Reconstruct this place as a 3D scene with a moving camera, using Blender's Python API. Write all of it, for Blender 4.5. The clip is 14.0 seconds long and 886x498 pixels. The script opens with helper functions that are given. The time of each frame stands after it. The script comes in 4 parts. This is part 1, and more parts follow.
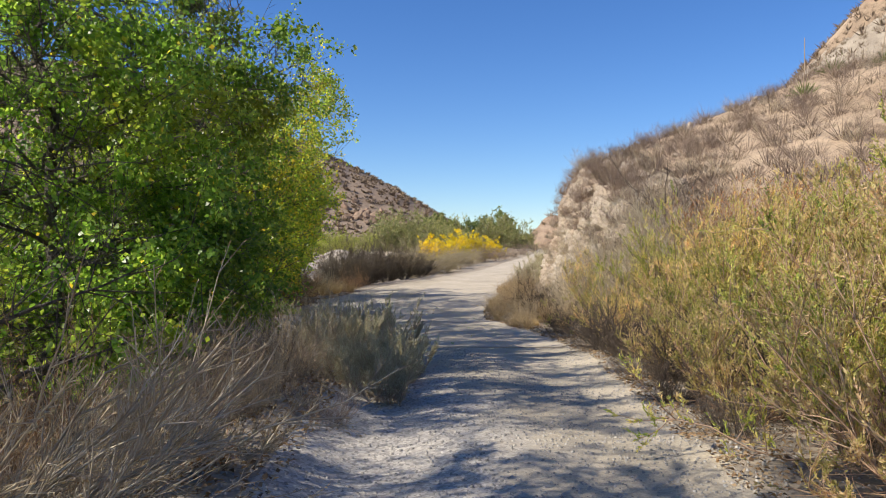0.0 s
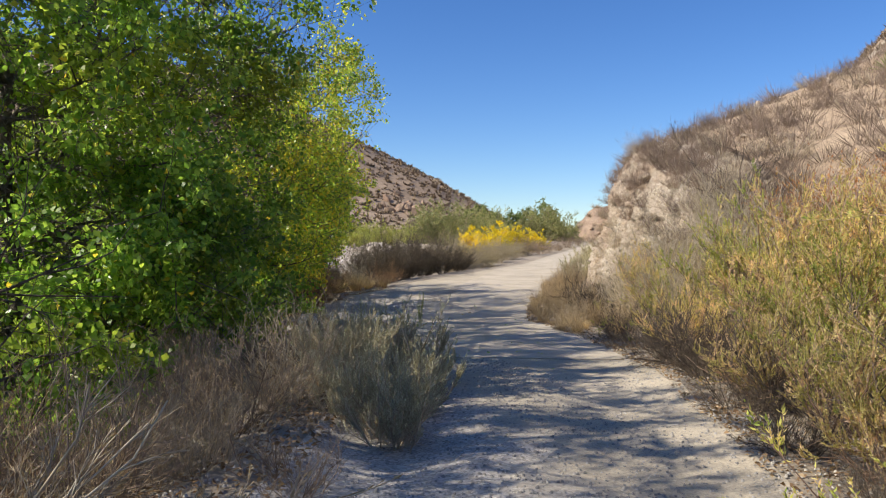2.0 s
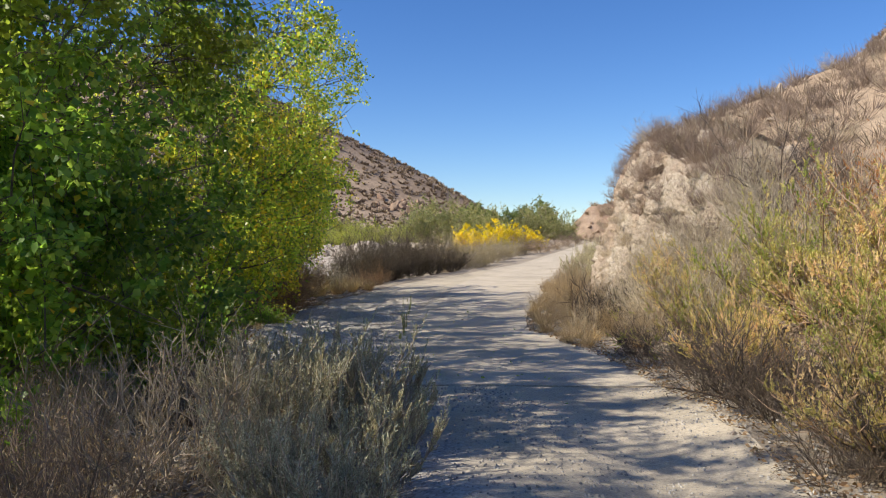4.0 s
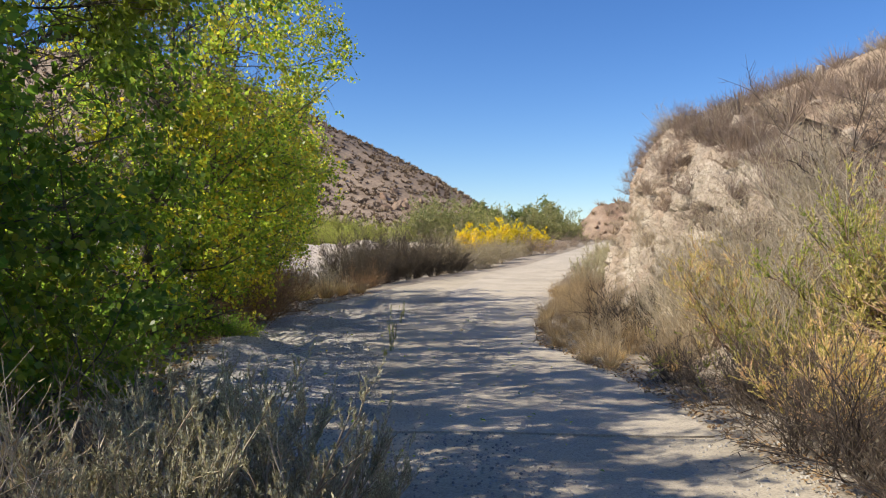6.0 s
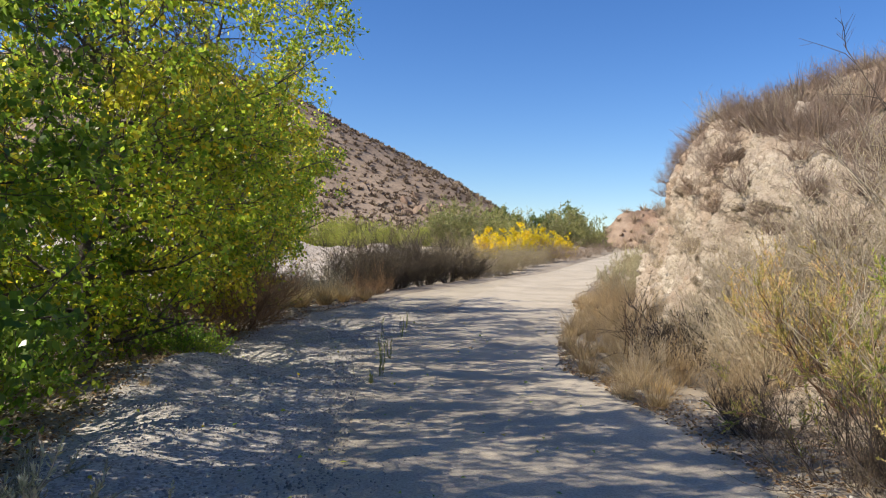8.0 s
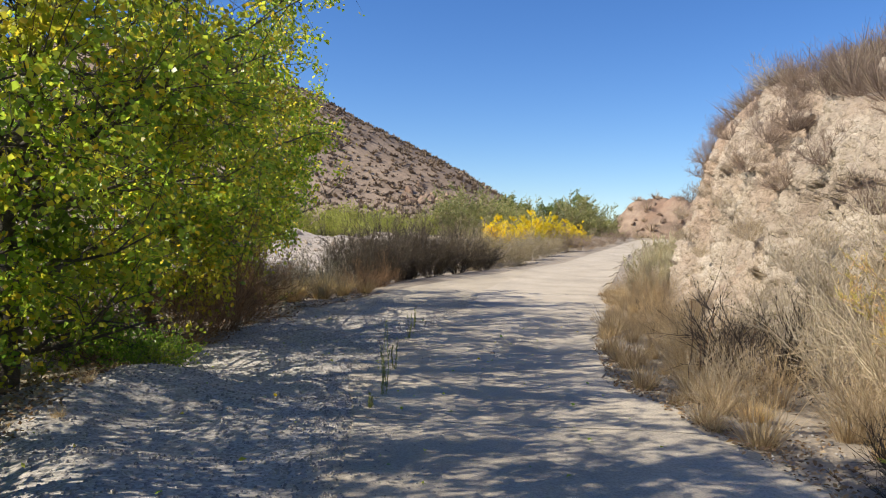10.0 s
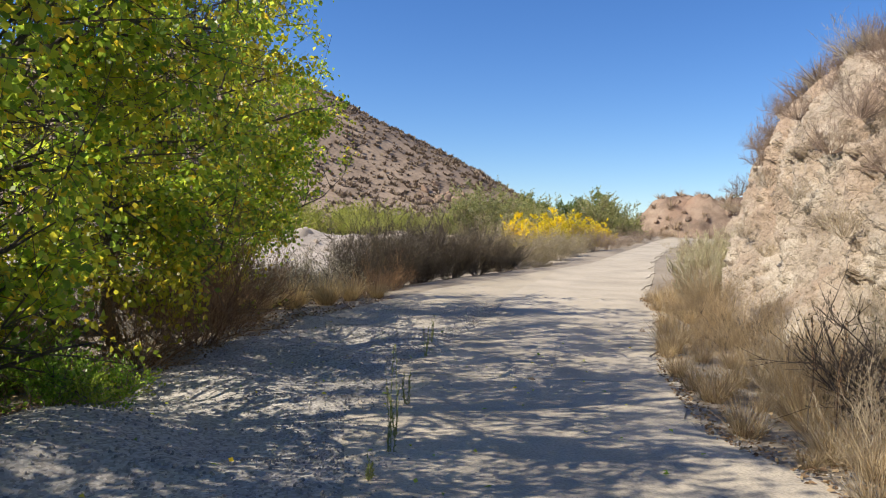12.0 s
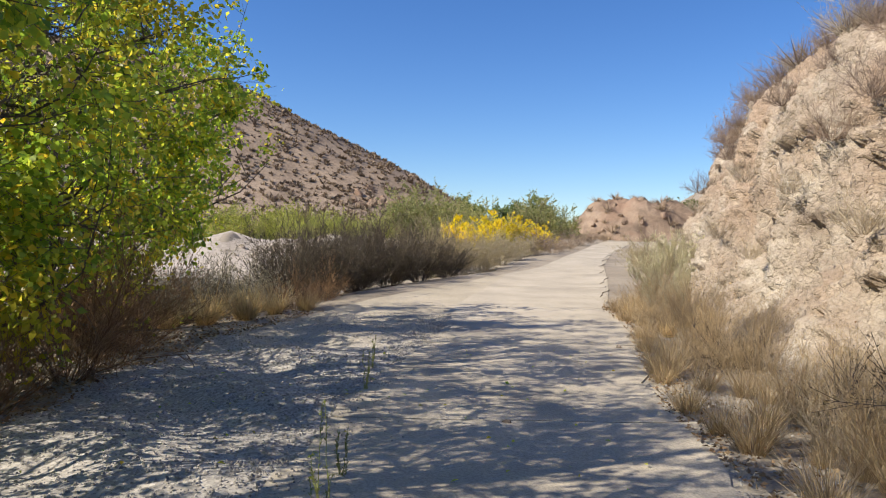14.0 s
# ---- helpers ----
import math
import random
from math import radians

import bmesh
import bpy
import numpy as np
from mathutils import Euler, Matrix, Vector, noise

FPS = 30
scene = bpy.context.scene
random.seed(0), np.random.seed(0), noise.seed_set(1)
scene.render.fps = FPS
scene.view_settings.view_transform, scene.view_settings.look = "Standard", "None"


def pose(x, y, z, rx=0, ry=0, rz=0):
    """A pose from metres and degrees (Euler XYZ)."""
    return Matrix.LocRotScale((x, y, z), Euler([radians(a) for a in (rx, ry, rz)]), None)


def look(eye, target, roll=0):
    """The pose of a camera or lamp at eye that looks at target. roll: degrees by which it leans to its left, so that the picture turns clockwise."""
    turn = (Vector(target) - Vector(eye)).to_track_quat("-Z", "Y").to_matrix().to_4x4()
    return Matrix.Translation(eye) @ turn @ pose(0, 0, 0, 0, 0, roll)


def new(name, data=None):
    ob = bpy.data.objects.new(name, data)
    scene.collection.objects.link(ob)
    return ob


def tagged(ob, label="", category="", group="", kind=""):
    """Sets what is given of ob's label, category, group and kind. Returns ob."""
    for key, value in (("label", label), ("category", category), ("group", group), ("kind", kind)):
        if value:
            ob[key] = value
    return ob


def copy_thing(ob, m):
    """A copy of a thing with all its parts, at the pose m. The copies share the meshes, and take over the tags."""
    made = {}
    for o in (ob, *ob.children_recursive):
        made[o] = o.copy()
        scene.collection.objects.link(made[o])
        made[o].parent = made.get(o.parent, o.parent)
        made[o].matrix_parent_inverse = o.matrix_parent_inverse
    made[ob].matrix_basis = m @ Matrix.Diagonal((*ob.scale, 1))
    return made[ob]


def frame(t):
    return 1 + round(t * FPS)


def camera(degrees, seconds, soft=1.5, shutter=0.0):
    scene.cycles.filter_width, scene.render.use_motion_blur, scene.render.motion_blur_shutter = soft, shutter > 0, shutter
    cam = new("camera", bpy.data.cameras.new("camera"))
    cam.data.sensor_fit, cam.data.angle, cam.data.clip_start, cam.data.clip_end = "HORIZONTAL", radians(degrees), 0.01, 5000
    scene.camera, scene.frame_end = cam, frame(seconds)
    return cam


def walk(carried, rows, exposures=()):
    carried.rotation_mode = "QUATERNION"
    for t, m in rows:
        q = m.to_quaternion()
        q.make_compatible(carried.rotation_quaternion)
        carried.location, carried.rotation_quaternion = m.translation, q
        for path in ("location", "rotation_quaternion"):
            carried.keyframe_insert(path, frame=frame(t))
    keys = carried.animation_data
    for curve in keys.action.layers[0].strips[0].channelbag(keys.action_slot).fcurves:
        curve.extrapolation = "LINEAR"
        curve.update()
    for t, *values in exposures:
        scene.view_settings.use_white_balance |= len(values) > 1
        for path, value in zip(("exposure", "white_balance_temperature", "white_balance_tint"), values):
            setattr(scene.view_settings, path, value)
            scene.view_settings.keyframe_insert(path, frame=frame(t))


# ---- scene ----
cam = camera(61.8, 14.0, soft=1.0)
METRES, EYE, TILT, LEAN, TURN = 15.8, 1.5, 0.3, 0.0, 0.0
ROWS = [
    (0.0, 0.0, 0.0, 0.0, -0.0, 0.0, 0.0),
    (0.5, 0.0043, 0.03, 0.0006, 1.14, -0.02, -0.09),
    (1.0, 0.0068, 0.0627, -0.0003, 2.08, -0.07, -0.17),
    (1.5, 0.0089, 0.0992, -0.0005, 2.9, -0.36, -0.18),
    (2.0, 0.0081, 0.136, -0.0009, 3.31, -0.56, -0.14),
    (2.5, 0.0086, 0.1726, -0.0017, 3.45, -0.66, -0.17),
    (3.0, 0.0083, 0.2105, -0.0008, 3.26, -0.62, -0.09),
    (3.5, 0.0074, 0.2471, -0.0018, 2.99, -0.61, 0.02),
    (4.0, 0.0103, 0.2851, -0.0025, 2.98, -0.63, 0.04),
    (6.5, 0.0133, 0.4671, -0.0053, 3.54, -0.63, -0.53),
    (7.0, 0.0158, 0.504, -0.0068, 4.27, -0.45, -0.75),
    (7.5, 0.0178, 0.5409, -0.0078, 4.73, -0.25, -1.08),
    (8.0, 0.0186, 0.5785, -0.0088, 4.92, -0.22, -1.34),
    (10.5, -0.0098, 0.7555, -0.0159, 5.6, -1.09, -1.2),
    (11.0, -0.0143, 0.7924, -0.0165, 6.61, -1.09, -1.17),
    (11.5, -0.0202, 0.8277, -0.0177, 7.0, -1.04, -1.16),
    (12.0, -0.0242, 0.8624, -0.0188, 6.5, -1.01, -1.16),
    (12.5, -0.0312, 0.8979, -0.0198, 4.85, -0.86, -1.16),
    (13.0, -0.0359, 0.9303, -0.0197, 3.05, -0.66, -1.07),
    (13.5, -0.0431, 0.962, -0.0205, 1.71, -0.55, -0.9),
    (14.0, -0.046, 0.9935, -0.022, 1.4, -0.56, -0.86),
]
walk(cam, [(t, pose(0, 0, EYE, TILT, LEAN, TURN) @ pose(METRES * x, METRES * y, METRES * z, 90 + pitch, roll, yaw)) for t, x, y, z, yaw, pitch, roll in ROWS])

# ---- world, sun, exposure ----
SUN_DIR = Vector((-0.72, -0.25, 0.65)).normalized()
world = bpy.data.worlds.new("sky")
scene.world = world
world.use_nodes = True
wn = world.node_tree
sky = wn.nodes.new("ShaderNodeTexSky")
sky.sky_type = "NISHITA"
sky.sun_disc = False
sky.sun_elevation = math.asin(SUN_DIR.z)
sky.sun_rotation = math.atan2(SUN_DIR.x, SUN_DIR.y)
sky.altitude = 500
sky.air_density = 1.0
sky.dust_density = 0.2
sky.ozone_density = 5.0
wn.nodes["Background"].inputs["Strength"].default_value = 0.101
deep = wn.nodes.new("ShaderNodeHueSaturation")
deep.inputs["Saturation"].default_value = 1.2
deep.inputs["Hue"].default_value = 0.51
wn.links.new(sky.outputs[0], deep.inputs["Color"])
wn.links.new(deep.outputs[0], wn.nodes["Background"].inputs["Color"])
sun = new("sun", bpy.data.lights.new("sun", "SUN"))
sun.data.energy = 5.0
sun.data.angle = radians(0.55)
sun.data.color = (1.0, 0.91, 0.77)
sun.matrix_world = look(SUN_DIR * 60, (0, 0, 0))
scene.view_settings.exposure = 0.6

# ---- materials ----


def material(name, rough=0.8):
    m = bpy.data.materials.new(name)
    m.use_nodes = True
    n = m.node_tree.nodes
    n["Principled BSDF"].inputs["Roughness"].default_value = rough
    n["Principled BSDF"].inputs["Specular IOR Level"].default_value = 0.25
    return m, n, m.node_tree.links, n["Principled BSDF"]


def ramp(n, stops):
    r = n.new("ShaderNodeValToRGB")
    e = r.color_ramp.elements
    while len(e) < len(stops):
        e.new(0.5)
    for el, (p, c) in zip(e, stops):
        el.position, el.color = p, (*c, 1)
    return r


def noise_tex(n, l, scale, detail=6, rough=0.6, coords="Object", stretch=None):
    tc = n.new("ShaderNodeTexCoord")
    t = n.new("ShaderNodeTexNoise")
    t.inputs["Scale"].default_value = scale
    t.inputs["Detail"].default_value = detail
    t.inputs["Roughness"].default_value = rough
    if stretch:
        mp = n.new("ShaderNodeMapping")
        mp.inputs["Scale"].default_value = stretch
        l.new(tc.outputs[coords], mp.inputs[0])
        l.new(mp.outputs[0], t.inputs[0])
    else:
        l.new(tc.outputs[coords], t.inputs[0])
    return t


def mix(n, l, a, b, fac, mode="MIX"):
    m = n.new("ShaderNodeMix")
    m.data_type, m.blend_type = "RGBA", mode
    for s, v in (("A", a), ("B", b)):
        sock = [i for i in m.inputs if i.name == s and i.type == "RGBA"][0]
        if hasattr(v, "is_output"):
            l.new(v, sock)
        else:
            sock.default_value = (*v, 1)
    if hasattr(fac, "is_output"):
        l.new(fac, m.inputs["Factor"])
    else:
        m.inputs["Factor"].default_value = fac
    return [o for o in m.outputs if o.type == "RGBA"][0]


def bump(n, l, bsdf, height, strength=0.5, dist=0.02):
    b = n.new("ShaderNodeBump")
    b.inputs["Strength"].default_value = strength
    b.inputs["Distance"].default_value = dist
    l.new(height, b.inputs["Height"])
    l.new(b.outputs[0], bsdf.inputs["Normal"])


def earth(name, dark, mid, light, big=0.35, fine=30.0, bump_d=0.02, speck=(0.2, 0.19, 0.18), speck_amount=0.5):
    """Dry soil with stains at metre scale, grit at centimetre scale and small stones."""
    m, n, l, p = material(name, 0.95)
    t1 = noise_tex(n, l, big, 5)
    r1 = ramp(n, [(0.3, dark), (0.5, mid), (0.72, light)])
    l.new(t1.outputs[0], r1.inputs[0])
    t2 = noise_tex(n, l, fine, 4, 0.7)
    r2 = ramp(n, [(0.3, (0.55, 0.55, 0.56)), (0.55, (1, 1, 1)), (0.8, (1.25, 1.22, 1.18))])
    l.new(t2.outputs[0], r2.inputs[0])
    c = mix(n, l, r1.outputs[0], r2.outputs[0], 0.8, "MULTIPLY")
    tc = n.new("ShaderNodeTexCoord")
    v = n.new("ShaderNodeTexVoronoi")
    v.inputs["Scale"].default_value = fine * 1.3
    l.new(tc.outputs["Object"], v.inputs["Vector"])
    r3 = ramp(n, [(0.12, (speck_amount,) * 3), (0.3, (0, 0, 0))])
    l.new(v.outputs["Distance"], r3.inputs[0])
    c = mix(n, l, c, speck, r3.outputs[0])
    l.new(c, p.inputs["Base Color"])
    bump(n, l, p, t2.outputs[0], 0.7, bump_d)
    return m


def plant(name, colours, rough=0.6, translucent=0.35, patch=0.9, patch_mix=0.35, patch_colour=None, clumps=0.0):
    """Leaf or stem: colour differs from piece to piece and in patches through the crown."""
    m, n, l, p = material(name, rough)
    g = n.new("ShaderNodeNewGeometry")
    r = ramp(n, colours)
    if clumps:
        tn = noise_tex(n, l, clumps, 2, 0.5)
        wide = n.new("ShaderNodeMapRange")
        l.new(tn.outputs[0], wide.inputs[0])
        wide.inputs[1].default_value, wide.inputs[2].default_value = 0.3, 0.7
        f = n.new("ShaderNodeMix")
        f.inputs[0].default_value = 0.35
        l.new(wide.outputs[0], f.inputs[2])
        l.new(g.outputs["Random Per Island"], f.inputs[3])
        l.new(f.outputs[0], r.inputs[0])
    else:
        l.new(g.outputs["Random Per Island"], r.inputs[0])
    t = noise_tex(n, l, patch, 3, 0.5)
    if patch_colour:
        r2 = ramp(n, [(0.5, (0, 0, 0)), (0.68, (patch_mix,) * 3)])
        l.new(t.outputs[0], r2.inputs[0])
        c = mix(n, l, r.outputs[0], patch_colour, r2.outputs[0])
    else:
        r2 = ramp(n, [(0.3, (0.7, 0.7, 0.7)), (0.7, (1.25, 1.25, 1.2))])
        l.new(t.outputs[0], r2.inputs[0])
        c = mix(n, l, r.outputs[0], r2.outputs[0], patch_mix, "MULTIPLY")
    oi = n.new("ShaderNodeObjectInfo")
    r4 = ramp(n, [(0.0, (0.8, 0.78, 0.76)), (0.5, (1, 1, 1)), (1.0, (1.2, 1.16, 1.05))])
    l.new(oi.outputs["Random"], r4.inputs[0])
    c = mix(n, l, c, r4.outputs[0], 1.0, "MULTIPLY")
    l.new(c, p.inputs["Base Color"])
    if translucent > 0:
        tr = n.new("ShaderNodeBsdfTranslucent")
        l.new(mix(n, l, c, (1.7, 1.6, 1.05), 1.0, "MULTIPLY"), tr.inputs["Color"])
        mx = n.new("ShaderNodeMixShader")
        mx.inputs[0].default_value = translucent
        l.new(p.outputs[0], mx.inputs[1])
        l.new(tr.outputs[0], mx.inputs[2])
        l.new(mx.outputs[0], n["Material Output"].inputs[0])
    return m


def rock_material(name, dark, mid, light, rust, scale=0.8):
    m, n, l, p = material(name, 0.9)
    t1 = noise_tex(n, l, scale, 8, 0.65, stretch=(1, 1, 1.6))
    r1 = ramp(n, [(0.3, dark), (0.5, mid), (0.7, light)])
    l.new(t1.outputs[0], r1.inputs[0])
    t2 = noise_tex(n, l, scale * 0.35, 4)
    r2 = ramp(n, [(0.48, (0, 0, 0)), (0.66, (0.7, 0.7, 0.7))])
    l.new(t2.outputs[0], r2.inputs[0])
    c = mix(n, l, r1.outputs[0], rust, r2.outputs[0])
    t3 = noise_tex(n, l, 14, 6, 0.75)
    r3 = ramp(n, [(0.32, (0.5, 0.48, 0.46)), (0.5, (1, 1, 1)), (0.75, (1.2, 1.2, 1.18))])
    l.new(t3.outputs[0], r3.inputs[0])
    c = mix(n, l, c, r3.outputs[0], 0.8, "MULTIPLY")
    l.new(c, p.inputs["Base Color"])
    tc = n.new("ShaderNodeTexCoord")
    warp = mix(n, l, tc.outputs["Object"], t1.outputs[1], 0.12)
    total = t3.outputs[0]
    for size, weight in ((scale * 3.5, 0.8), (scale * 10.0, 0.7), (scale * 27.0, 0.35)):
        v = n.new("ShaderNodeTexVoronoi")
        v.feature = "DISTANCE_TO_EDGE"
        v.inputs["Scale"].default_value = size
        l.new(warp, v.inputs["Vector"])
        cap = n.new("ShaderNodeMath")
        cap.operation = "MINIMUM"
        l.new(v.outputs["Distance"], cap.inputs[0])
        cap.inputs[1].default_value = 0.12
        add = n.new("ShaderNodeMath")
        add.operation = "MULTIPLY_ADD"
        l.new(cap.outputs[0], add.inputs[0])
        add.inputs[1].default_value = weight * 4
        l.new(total, add.inputs[2])
        total = add.outputs[0]
    bump(n, l, p, total, 0.9, 0.055)
    return m


M_GROUND = earth("dry_soil", (0.23, 0.19, 0.145), (0.33, 0.28, 0.215), (0.43, 0.37, 0.29))
M_ROAD = earth("dusty_road", (0.38, 0.33, 0.25), (0.455, 0.395, 0.30), (0.525, 0.455, 0.35), 0.5, 40, 0.008, (0.25, 0.24, 0.23), 0.35)


def add_gravel(m):
    """Grey loose gravel lies along the verge side of the road, with a ragged edge."""
    n, l = m.node_tree.nodes, m.node_tree.links
    p = n["Principled BSDF"]
    tc = n.new("ShaderNodeTexCoord")
    sep = n.new("ShaderNodeSeparateXYZ")
    l.new(tc.outputs["Object"], sep.inputs[0])
    wav = noise_tex(n, l, 1.1, 4, 0.6)
    add = n.new("ShaderNodeMath")
    add.operation = "MULTIPLY_ADD"
    l.new(wav.outputs[0], add.inputs[0])
    add.inputs[1].default_value = 1.8
    start = n.new("ShaderNodeMapRange")
    l.new(sep.outputs[1], start.inputs[0])
    start.inputs[1].default_value, start.inputs[2].default_value, start.inputs[4].default_value = 14.0, 8.0, -2.0
    sub = n.new("ShaderNodeMath")
    l.new(sep.outputs[0], sub.inputs[0])
    l.new(start.outputs[0], sub.inputs[1])
    l.new(sub.outputs[0], add.inputs[2])
    side = n.new("ShaderNodeMapRange")
    side.interpolation_type = "SMOOTHSTEP"
    l.new(add.outputs[0], side.inputs[0])
    side.inputs[1].default_value, side.inputs[2].default_value = -0.1, -0.9
    end = n.new("ShaderNodeMapRange")
    end.interpolation_type = "SMOOTHSTEP"
    l.new(sep.outputs[1], end.inputs[0])
    end.inputs[1].default_value, end.inputs[2].default_value = 29.0, 25.0
    both = n.new("ShaderNodeMath")
    both.operation = "MULTIPLY"
    l.new(side.outputs[0], both.inputs[0])
    l.new(end.outputs[0], both.inputs[1])
    old = p.inputs["Base Color"].links[0].from_socket
    grit = n.new("ShaderNodeTexVoronoi")
    grit.inputs["Scale"].default_value = 42
    l.new(tc.outputs["Object"], grit.inputs["Vector"])
    r = ramp(n, [(0.0, (0.20, 0.185, 0.17)), (0.45, (0.38, 0.35, 0.31)), (1.0, (0.56, 0.52, 0.46))])
    l.new(grit.outputs["Color"], r.inputs[0])
    l.new(mix(n, l, old, r.outputs[0], both.outputs[0]), p.inputs["Base Color"])


add_gravel(M_ROAD)
M_CONCRETE = earth("dusty_concrete", (0.38, 0.335, 0.265), (0.475, 0.415, 0.325), (0.55, 0.485, 0.385), 0.7, 38, 0.006, (0.2, 0.19, 0.18), 0.5)
M_SAND = earth("wash_sand", (0.36, 0.305, 0.245), (0.45, 0.39, 0.32), (0.53, 0.465, 0.39), 0.2, 6, 0.05, (0.34, 0.30, 0.26), 0.3)
M_HILL = earth("hill_soil", (0.20, 0.15, 0.11), (0.29, 0.22, 0.16), (0.38, 0.295, 0.215), 0.08, 1.2, 0.2, (0.14, 0.12, 0.1), 0.5)
M_HILL_R = earth("warm_hill_soil", (0.23, 0.165, 0.11), (0.325, 0.24, 0.16), (0.41, 0.315, 0.22), 0.15, 3.0, 0.1, (0.2, 0.15, 0.1), 0.5)
M_CLIFF = rock_material("pale_cliff_rock", (0.28, 0.22, 0.165), (0.43, 0.36, 0.28), (0.585, 0.515, 0.42), (0.42, 0.30, 0.21))
M_REDROCK = rock_material("red_mound_rock", (0.17, 0.125, 0.09), (0.29, 0.21, 0.15), (0.39, 0.30, 0.22), (0.29, 0.18, 0.12), 0.5)
M_STONE = plant("pebble", [(0.0, (0.22, 0.21, 0.20)), (0.5, (0.36, 0.34, 0.31)), (1.0, (0.47, 0.445, 0.40))], 0.9, 0)
M_BARK = rock_material("grey_bark", (0.08, 0.065, 0.05), (0.19, 0.165, 0.14), (0.32, 0.29, 0.25), (0.17, 0.14, 0.11), 5)
M_LEAF = plant("cottonwood_leaf", [(0.0, (0.09, 0.19, 0.032)), (0.5, (0.175, 0.31, 0.058)), (0.93, (0.29, 0.42, 0.085)), (0.985, (0.38, 0.44, 0.085)), (1.0, (0.62, 0.46, 0.05))], 0.34, 0.6, 0.5, 0.5, (0.34, 0.31, 0.045))
M_LEAF_Y = plant("turning_leaf", [(0.0, (0.12, 0.23, 0.036)), (0.45, (0.30, 0.43, 0.065)), (0.85, (0.50, 0.54, 0.08)), (1.0, (0.68, 0.50, 0.055))], 0.36, 0.6, 0.6, 0.7, (0.50, 0.37, 0.04))
for leaf_mat in (M_LEAF, M_LEAF_Y):
    leaf_mat.node_tree.nodes["Principled BSDF"].inputs["Specular IOR Level"].default_value = 0.5
M_TWIG = plant("grey_brown_twig", [(0, (0.17, 0.125, 0.09)), (0.5, (0.30, 0.23, 0.17)), (1, (0.43, 0.34, 0.25))], 0.9, 0, clumps=2.0)
M_TWIG_PALE = plant("pale_dry_stem", [(0, (0.32, 0.26, 0.19)), (0.5, (0.46, 0.39, 0.30)), (1, (0.58, 0.51, 0.41))], 0.8, 0.1)
M_TWIG_DARK = plant("dark_twig", [(0, (0.06, 0.048, 0.042)), (1, (0.15, 0.12, 0.10))], 0.9, 0)
M_BRUSH = plant("purple_brown_twig", [(0, (0.15, 0.105, 0.085)), (0.5, (0.26, 0.195, 0.155)), (1, (0.40, 0.315, 0.25))], 0.9, 0, clumps=1.6)
M_TWIG_PINK = plant("rosy_stem", [(0, (0.20, 0.125, 0.09)), (0.5, (0.38, 0.26, 0.185)), (1, (0.54, 0.40, 0.30))], 0.8, 0.05)
M_BROOM = plant("broom_tip", [(0, (0.20, 0.17, 0.08)), (0.25, (0.36, 0.35, 0.11)), (0.42, (0.56, 0.51, 0.20)), (0.6, (0.66, 0.52, 0.30)), (1, (0.60, 0.39, 0.28))], 0.7, 0.4, 0.7, 0.3, clumps=4.5)
M_BROOM_G = plant("broom_green", [(0, (0.13, 0.18, 0.05)), (0.3, (0.26, 0.34, 0.075)), (0.52, (0.48, 0.49, 0.14)), (0.75, (0.64, 0.54, 0.25)), (1, (0.64, 0.45, 0.29))], 0.7, 0.4, 0.7, 0.3, clumps=4.0)
M_TAN = plant("straw_coloured_leaf", [(0, (0.20, 0.175, 0.10)), (0.5, (0.34, 0.30, 0.175)), (1, (0.48, 0.42, 0.27))], 0.8, 0.2)
M_RUST = plant("rusty_leaf", [(0, (0.30, 0.12, 0.05)), (0.6, (0.42, 0.20, 0.08)), (1, (0.33, 0.26, 0.08))], 0.7, 0.3)
M_SAGE = plant("sage_leaf", [(0, (0.30, 0.295, 0.205)), (0.5, (0.45, 0.435, 0.32)), (1, (0.62, 0.60, 0.47))], 0.8, 0.2)
M_STRAW = plant("straw", [(0, (0.27, 0.20, 0.125)), (0.5, (0.43, 0.335, 0.215)), (1, (0.58, 0.475, 0.33))], 0.7, 0.25)
M_STRAW_G = plant("golden_straw", [(0, (0.38, 0.28, 0.15)), (0.5, (0.54, 0.42, 0.25)), (1, (0.66, 0.54, 0.36))], 0.7, 0.35)
M_RUSSET = plant("russet_brush", [(0, (0.17, 0.10, 0.06)), (0.5, (0.29, 0.185, 0.11)), (1, (0.43, 0.29, 0.17))], 0.85, 0.15)
M_DARKLEAF = plant("dark_small_leaf", [(0, (0.05, 0.045, 0.03)), (0.6, (0.12, 0.10, 0.07)), (1, (0.22, 0.19, 0.13))], 0.6, 0.15)
M_SILVER = plant("silvery_leaf", [(0, (0.13, 0.125, 0.095)), (0.5, (0.30, 0.28, 0.23)), (1, (0.55, 0.52, 0.45))], 0.45, 0.2)
M_WILLOW = plant("willow_leaf", [(0, (0.20, 0.26, 0.06)), (0.5, (0.36, 0.41, 0.10)), (1, (0.52, 0.51, 0.16))], 0.6, 0.35)
M_WILLOW_D = plant("grey_willow_leaf", [(0, (0.16, 0.19, 0.075)), (0.5, (0.28, 0.30, 0.13)), (1, (0.40, 0.40, 0.20))], 0.6, 0.3)
M_YELLOW = plant("yellow_bloom", [(0, (0.50, 0.42, 0.02)), (0.5, (0.72, 0.60, 0.025)), (1, (0.82, 0.72, 0.05))], 0.6, 0.3, 0.6, 0.5, (0.36, 0.36, 0.06))
